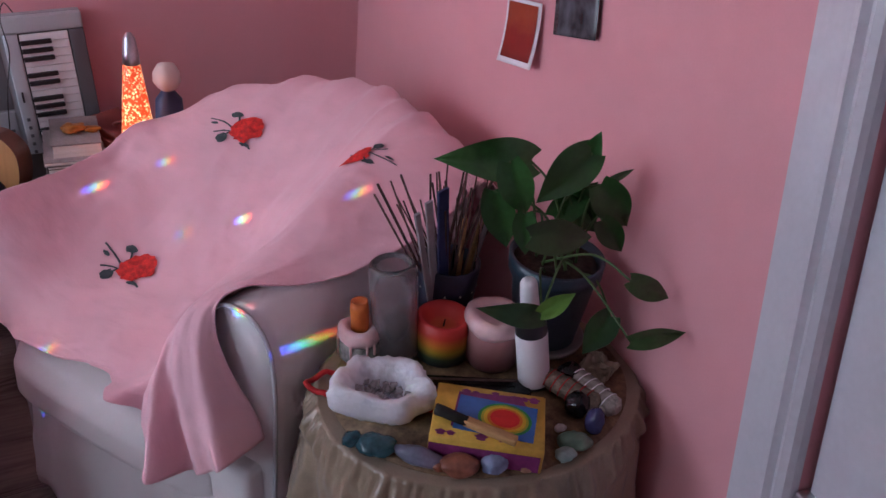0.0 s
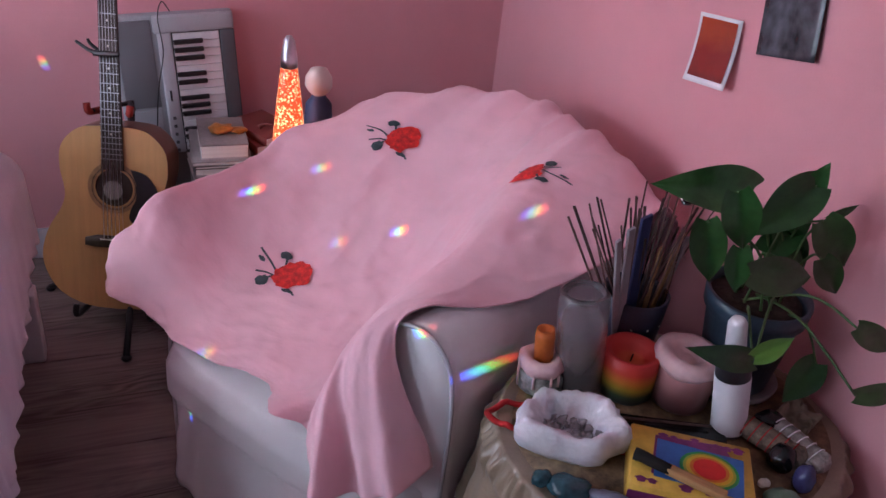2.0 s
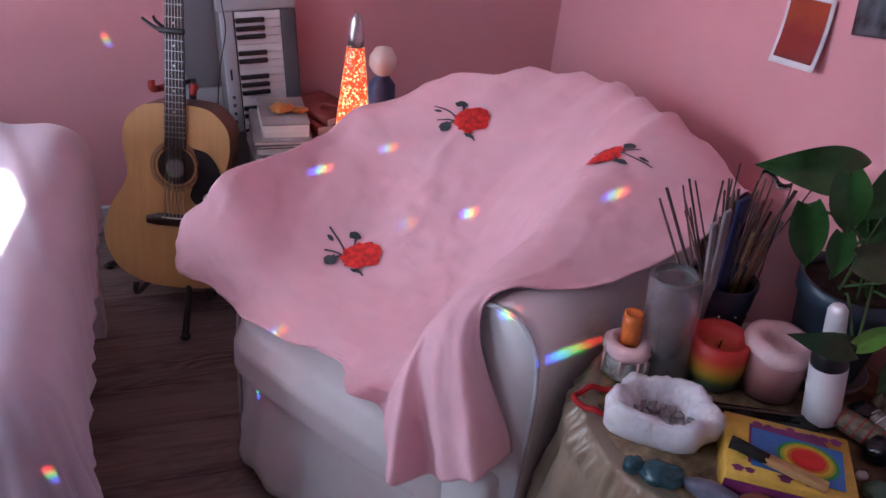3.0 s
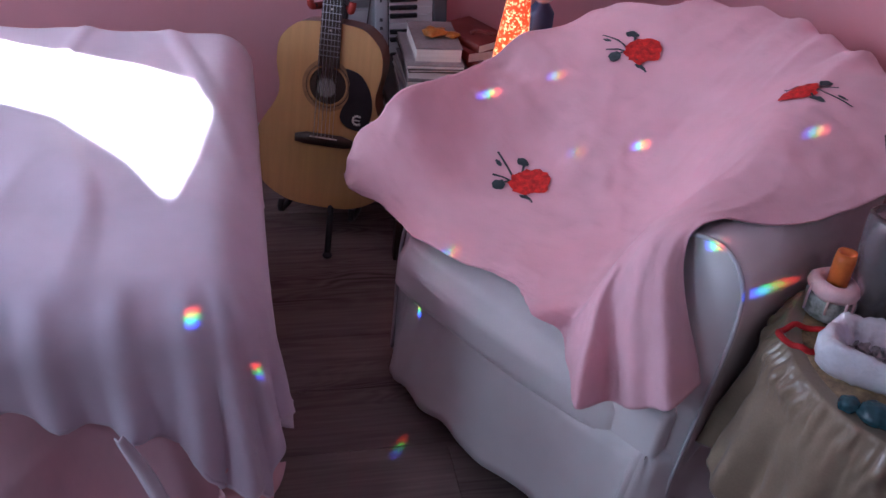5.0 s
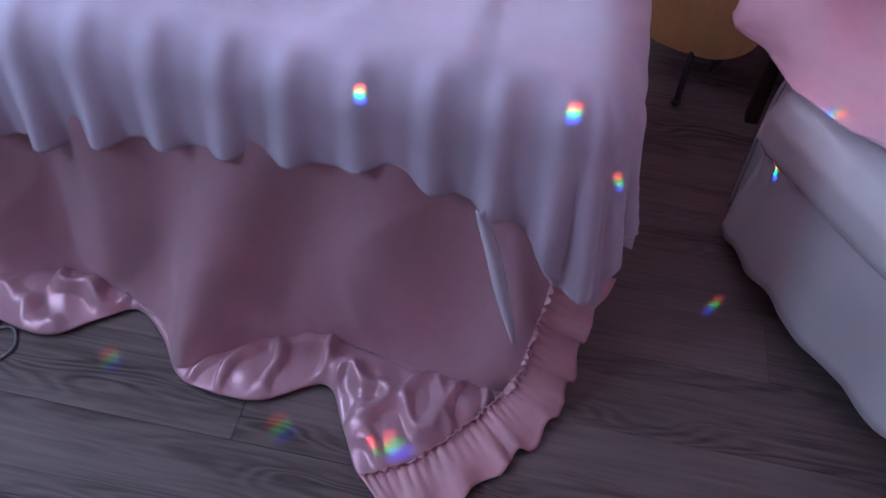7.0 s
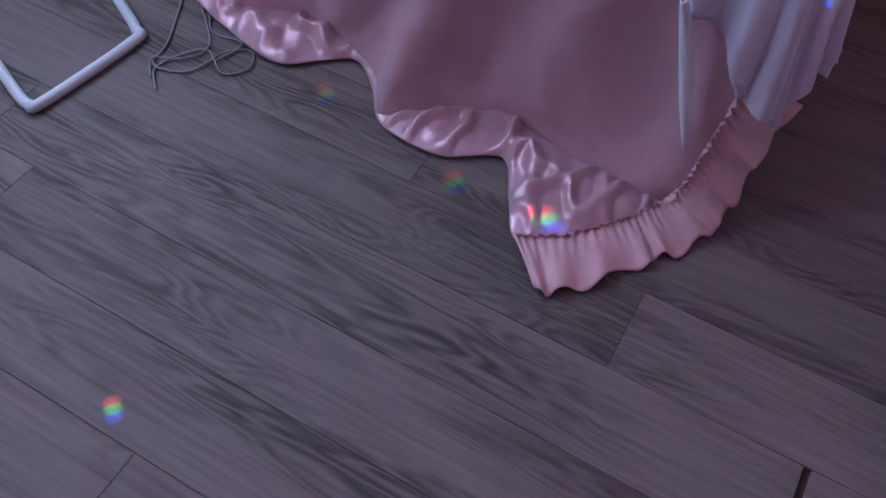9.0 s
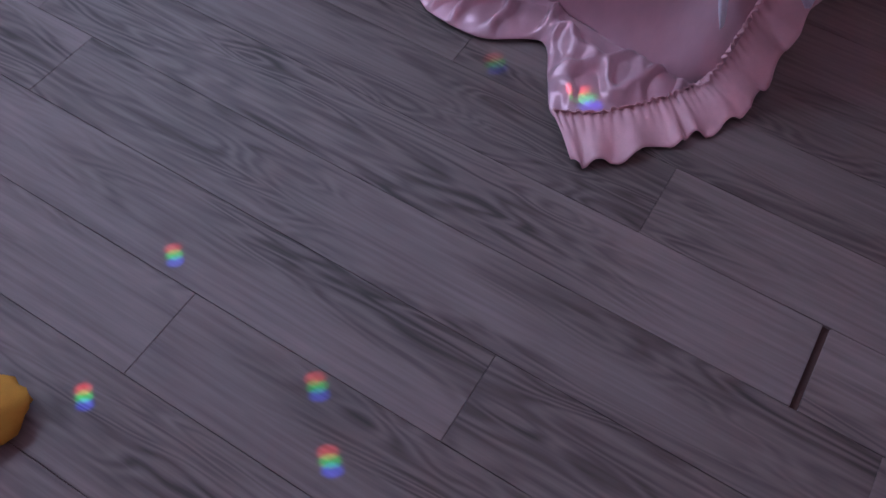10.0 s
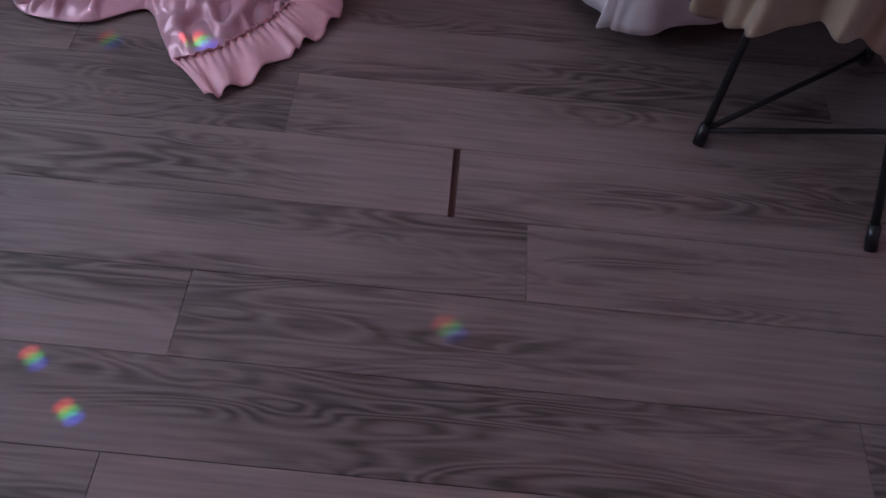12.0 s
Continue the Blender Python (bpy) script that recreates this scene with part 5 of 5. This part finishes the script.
# ---------------------------------------------------------------- pothos
pl = thing("potted_plant", pose(0.945, 0.985, TT), "pothos with glossy heart-shaped leaves in a dark teal pot", "potted plant")
part("saucer", lathe(((0.05, 0), (0.062, 0.004), (0.066, 0.014), (0.063, 0.015), (0.05, 0.007)), 40), SAUCER, pl, "grey ceramic saucer")
part("pot", lathe(((0.046, 0.008), (0.050, 0.012), (0.066, 0.13), (0.072, 0.132), (0.074, 0.158), (0.069, 0.160), (0.066, 0.14), (0.05, 0.03)), 40), POT, pl)
part("soil", lathe(((0.062, 0.135), (0.066, 0.146), (0.04, 0.150), (0.01, 0.148)), 30, 0.1, 2), SOIL, pl)


def heart_leaf(base, tip, wide, face, droop, seed):
    base, tip = Vector(base), Vector(tip)
    d = tip - base
    ln = d.length
    d.normalize()
    n = Vector(face)
    n = (n - d * n.dot(d)).normalized()
    s = d.cross(n)
    bm, rows = bmesh.new(), []
    for i in range(15):
        t = i / 14
        w = 0.88 * wide * ln * (math.sin(math.pi * min(1, t * 0.92 + 0.08)) ** 0.62) * (1 - t) ** 0.42 * 0.95
        row = []
        for j in range(9):
            q = -1 + 2 * j / 8
            back = -0.10 * ln * abs(q) ** 1.5 * (1 - t) ** 3
            up = 0.34 * w * abs(q) ** 1.2 - droop * ln * t * t + 0.03 * ln * noise.noise(Vector((t * 3 + seed, q * 2, seed)))
            row.append(bm.verts.new(base + d * (ln * t + back) + s * (w * q) + n * up))
        rows.append(row)
    for a, b in zip(rows, rows[1:]):
        for j in range(8):
            bm.faces.new((a[j], a[j + 1], b[j + 1], b[j]))
    bmesh.ops.remove_doubles(bm, verts=bm.verts, dist=0.0002)
    return bm


POTC = Vector((0.945, 0.985, TT + 0.15))
INV = pl.matrix_basis.inverted()
FACE = (-0.55, -0.75, 0.45)
LEAVES = (((.86, .97, .91), (.73, .96, .935), .34, .3), ((.80, .93, .935), (.835, .92, .845), .36, .2), ((.82, .99, .86), (.85, .98, .76), .34, .1), ((.96, .97, .91), (.875, .96, .85), .42, .15),
          ((.955, .98, .875), (.97, .97, .945), .36, -.1), ((.98, .95, .87), (1.02, .94, .893), .18, .4), ((.96, .94, .875), (1.02, .925, .80), .42, .1), ((.83, .90, .835), (.94, .89, .82), .33, .2),
          ((.965, .925, .825), (1.01, .915, .765), .38, .1), ((.955, .83, .785), (1.034, .82, .74), .28, .1), ((1.0, .90, .665), (.95, .885, .615), .48, .1), ((.935, .78, .722), (1.03, .77, .72), .22, .1),
          ((.85, .87, .72), (.755, .86, .755), .26, .25), ((.84, .86, .735), (.885, .85, .765), .36, .1), ((.85, .95, .84), (.855, .94, .775), .40, .1), ((.93, .99, .80), (.99, .98, .855), .40, .1), ((.95, .99, .83), (1.0, .97, .77), .42, .1))
for n, (b, t, w, dr) in enumerate(LEAVES):
    bm = heart_leaf(INV @ Vector(b), INV @ Vector(t), w, FACE, dr, n * 1.7)
    leaf = part("leaf", bm, LEAFY if n == 13 else LEAF, pl, "young pale green leaf" if n == 13 else "")
    a = INV @ POTC + Vector((0.03 * math.cos(n * 2.4), 0.03 * math.sin(n * 2.4), -0.01))
    e = INV @ Vector(b)
    mid = a.lerp(e, 0.5) + Vector((0.012 * math.sin(n), 0.012 * math.cos(n), 0.035))
    part("stem", tubed(spline([a, mid, e], 6), 0.0022, 6, 0.7), STEM, leaf)

# ---------------------------------------------------------------- card box with card and palo stick
bx = thing("card_box", pose(0.752, 0.815, TT, 0, 0, -32), "yellow and purple printed cardboard card box", "box")
part("box", boxed(-0.076, 0.076, -0.055, 0.055, 0, 0.040, bevel=0.002, seg=1), BOXY, bx)
part("side_panel", boxed(-0.0755, 0.072, -0.0562, -0.0552, 0.003, 0.030), BOXPU, bx, "purple printed side", False)
rnd = random.Random(3)
for k in range(10):
    a = (-0.062 + 0.0135 * k, rnd.choice((-0.044, 0.045, 0.042)), rnd.uniform(0.004, 0.008))
    part("ornament", slab([(a[0] + a[2] * (1 + 0.3 * math.sin(5 * t)) * math.cos(t), a[1] + a[2] * 0.8 * math.sin(t)) for t in (2 * math.pi * i / 20 for i in range(20))], 0.0005), BOXPU, bx, "", False, pose(0, 0, 0.0402))
part("ornament", slab([(-0.05, -0.03), (0.03, -0.045), (0.06, 0.01), (0.04, 0.046), (-0.045, 0.04)], 0.0004), BOXPU, bx, "", False, pose(0, 0, 0.0401))
cd = thing("picture_card", pose(0.757, 0.806, TT + 0.0412, 0, 0, -36), "rainbow picture card with a red sun lying on the box", "card")
part("card", boxed(-0.054, 0.054, -0.034, 0.034, 0, 0.0006), CARDB, cd, "", False)
for k, (r, c) in enumerate(((0.031, (0.03, 0.30, 0.08)), (0.0275, (0.35, 0.42, 0.04)), (0.0245, (0.65, 0.48, 0.03)), (0.0205, (0.62, 0.20, 0.02)), (0.017, (0.60, 0.02, 0.02)))):
    part("sun_ring", slab([(0.012 + r * 1.18 * math.cos(t), max(-0.0325, min(0.0325, r * math.sin(t)))) for t in (2 * math.pi * i / 40 for i in range(40))], 0.0003), mat("card_print_%s" % "abcde"[k], c, 0.4, 0.15, 60), cd, "", False, pose(0, 0, 0.0008 + 0.0004 * k))
pst = thing("palo_stick", pose(0.688, 0.838, TT + 0.049, 0, 2, -49.5), "pale wooden stick with a charred end", "wood stick")
part("stick", boxed(0.036, 0.110, -0.0065, 0.0065, -0.005, 0.005, bevel=0.002), WOODP, pst)
part("burnt_end", tubed([(-0.006, 0, 0), (0.004, 0, 0.001), (0.022, 0, 0), (0.040, 0, 0)], 0.0082, 10, 0.85), CHAR, pst, "black charred end")

# ---------------------------------------------------------------- stones and bundles
for nm, x, y, rx, ry, rz, turn, lab in (
        ("teal", 0.600, 0.842, 0.028, 0.018, 0.013, -30, "teal labradorite stone on the table edge"), ("teal", 0.576, 0.868, 0.015, 0.012, 0.009, 10, "small dark teal stone on the table edge"),
        ("blue_grey", 0.645, 0.806, 0.034, 0.014, 0.012, -40, "long blue-grey crystal point on the table"), ("brown_red", 0.690, 0.772, 0.026, 0.018, 0.013, -20, "red-brown banded jasper on the table"),
        ("pale_blue", 0.733, 0.758, 0.020, 0.015, 0.014, 0, "pale blue agate lump on the table"), ("tan", 0.778, 0.744, 0.015, 0.010, 0.007, 20, "flat tan pebble on the table"),
        ("black", 0.898, 0.812, 0.019, 0.018, 0.019, 0, "glossy black tumbled stone on the table"), ("violet_blue", 0.900, 0.772, 0.015, 0.014, 0.021, 0, "egg-shaped violet-blue polished stone"),
        ("green", 0.858, 0.758, 0.024, 0.018, 0.011, -20, "mottled green stone on the table"), ("pale_green", 0.834, 0.742, 0.015, 0.012, 0.009, 0, "pale green pebble on the table"),
        ("white", 0.935, 0.800, 0.010, 0.009, 0.009, 0, "small white pebble on the table"), ("white", 0.858, 0.792, 0.009, 0.007, 0.005, 0, "small grey-white trinket on the table"),
        ("black", 0.925, 0.875, 0.022, 0.020, 0.018, 0, "rough black stone on the table"), ("black", 0.952, 0.842, 0.012, 0.012, 0.011, 0, "small dark stone on the table"),
        ("brown_red", 0.668, 0.785, 0.013, 0.010, 0.008, 0, "small red-brown stone on the table")):
    solo("stone", pebble(rx, ry, rz, 0.22, x * 31 + y * 7), STONES[nm], pose(x, y, TT - 0.0015, 0, 0, turn), lab, "stone", "stones on the table")
for x, y, turn, m_, lab in ((0.905, 0.845, -65, HERB, "dark brown tied herb bundle on the table"), (0.938, 0.832, -78, HERBG, "grey tied sage bundle on the table")):
    hb = thing("herb_bundle", pose(x, y, TT + 0.016, 0, 0, turn), lab, "herb bundle", "herb bundles")
    bm = lathe(((0.006, -0.045), (0.014, -0.04), (0.016, -0.01), (0.014, 0.025), (0.016, 0.042), (0.008, 0.05)), 18, 0.35, x * 9)
    bmesh.ops.rotate(bm, verts=bm.verts, matrix=Matrix.Rotation(math.pi / 2, 3, "Y"))
    part("bundle", bm, m_, hb)
    for k in range(6):
        c = -0.035 + 0.013 * k
        part("thread", tubed([(c + 0.003 * math.sin(t), 0.0165 * math.cos(t), 0.0165 * math.sin(t)) for t in (2 * math.pi * i / 16 for i in range(17))], 0.0009, 5), THREAD if m_ is HERB else LABELW, hb)
solo("gold_wrap", sheet(lambda u, v: (0.05 * u - 0.025 + 0.01 * noise.noise(Vector((u * 4, v * 4, 2))), 0.05 * v - 0.025, 0.012 + 0.02 * abs(noise.noise(Vector((u * 5, v * 5, 6))))), 18, 18, 0.0008), GOLD, pose(0.985, 0.885, TT - 0.004, 10, -25, 20), "crumpled gold foil wrap on the table", "wrapper")
for k, (cx, cy, r) in enumerate(((0.586, 0.985, 0.030), (0.705, 0.905, 0.022))):
    pts = [(cx + r * (1 + 0.25 * math.sin(3 * t + k)) * math.cos(t), cy + 0.8 * r * math.sin(t), TT + 0.006 + 0.003 * math.sin(5 * t)) for t in (2 * math.pi * i / 30 for i in range(27))]
    solo("red_cord", tubed(pts, 0.0042, 8), THREAD, Matrix(), "loop of red twisted cord on the table", "cord", "red cords")
solo("incense_tray", boxed(-0.11, 0.11, -0.016, 0.016, 0, 0.006, bevel=0.002), STONES["black"], pose(0.76, 0.925, TT, 0, 0, -24), "dark mottled incense tray on the table", "tray")
solo("incense_stick", tubed([(-0.10, 0, 0.010), (0.09, 0.004, 0.012)], 0.0018, 6), STICK, pose(0.76, 0.925, TT, 0, 0, -24), "thin brown incense stick lying on the tray", "incense stick")

# ---------------------------------------------------------------- floor clutter
solo("metal_rail", tubed(spline([(-1.639, 1.104, 0.011), (-1.378, 0.963, 0.011), (-1.291, 0.916, 0.011), (-1.270, 0.885, 0.011), (-1.299, 0.670, 0.011), (-1.317, 0.652, 0.011), (-1.355, 0.661, 0.011), (-1.430, 0.691, 0.011), (-1.655, 0.781, 0.011)], 8), 0.011, 12), BEDW, Matrix(), "white bent metal tube base on the floor", "furniture base")
for pts in (((-1.36, 1.16, .004), (-1.29, 1.06, .004), (-1.22, 0.93, .004), (-1.20, 0.86, .004), (-1.13, 0.88, .004), (-1.10, 0.96, .006), (-1.06, 0.99, .004), (-1.035, 0.95, .004), (-1.07, 0.91, .004), (-1.14, 0.945, .006), (-1.19, 0.86, .004), (-1.15, 0.81, .004)),
            ((-1.30, 1.10, .004), (-1.20, 1.02, .004), (-1.14, 0.955, .004), (-1.16, 0.90, .007), (-1.21, 0.87, .008), (-1.18, 0.83, .004)),
            ((-1.25, 1.12, .004), (-1.17, 1.0, .004), (-1.09, 1.0, .004), (-1.10, 0.93, .007))):
    solo("cable", tubed(spline(pts, 8), 0.0022, 6), CORD, Matrix(), "thin pale grey cable lying on the floor", "cable", "cables on the floor")
solo("mustard_pouch", pebble(0.075, 0.055, 0.022, 0.25, 5.0), MUST, pose(-0.815, -0.075, 0, 0, 0, 40), "mustard yellow felt pouch on the floor", "pouch")

# ---------------------------------------------------------------- floor planks
ROW, LONG = 0.159, 1.50
JOINT = {0: -0.255, 1: 0.29, 2: 0.15, 3: -0.165, 4: -0.62, 6: 0.247, -1: 0.803, -2: -0.307}
made = {}


def plank_mesh(length):
    key = round(length, 3)
    if key not in made:
        bm = boxed(0.0003, key - 0.0003, 0.0004, ROW - 0.0004, -0.006, 0, bevel=0.0007, seg=1)
        me = bpy.data.meshes.new("plank")
        bmesh.ops.recalc_face_normals(bm, faces=bm.faces)
        bm.to_mesh(me)
        bm.free()
        me.materials.append(PLANK)
        made[key] = me
    return made[key]


rnd = random.Random(4)
for k in range(-13, 15):
    y0 = 0.235 + ROW * k
    if y0 + ROW > 2.5 or y0 < -1.75:
        continue
    first = JOINT.get(k, rnd.uniform(-0.9, 0.9))
    xs = sorted(x for x in (first + LONG * n for n in range(-6, 7)) if -2.12 < x < 1.32)
    cuts = [-2.12, *xs, 1.32]
    for a, b in zip(cuts, cuts[1:]):
        if b - a < 0.03:
            continue
        gap = 0.012 if (k == 2 and abs(a - 0.15) < 1e-3) else 0.0
        ob = new("plank", plank_mesh(b - a - gap))
        ob.parent = floor
        ob.location = (a + gap, y0, 0)
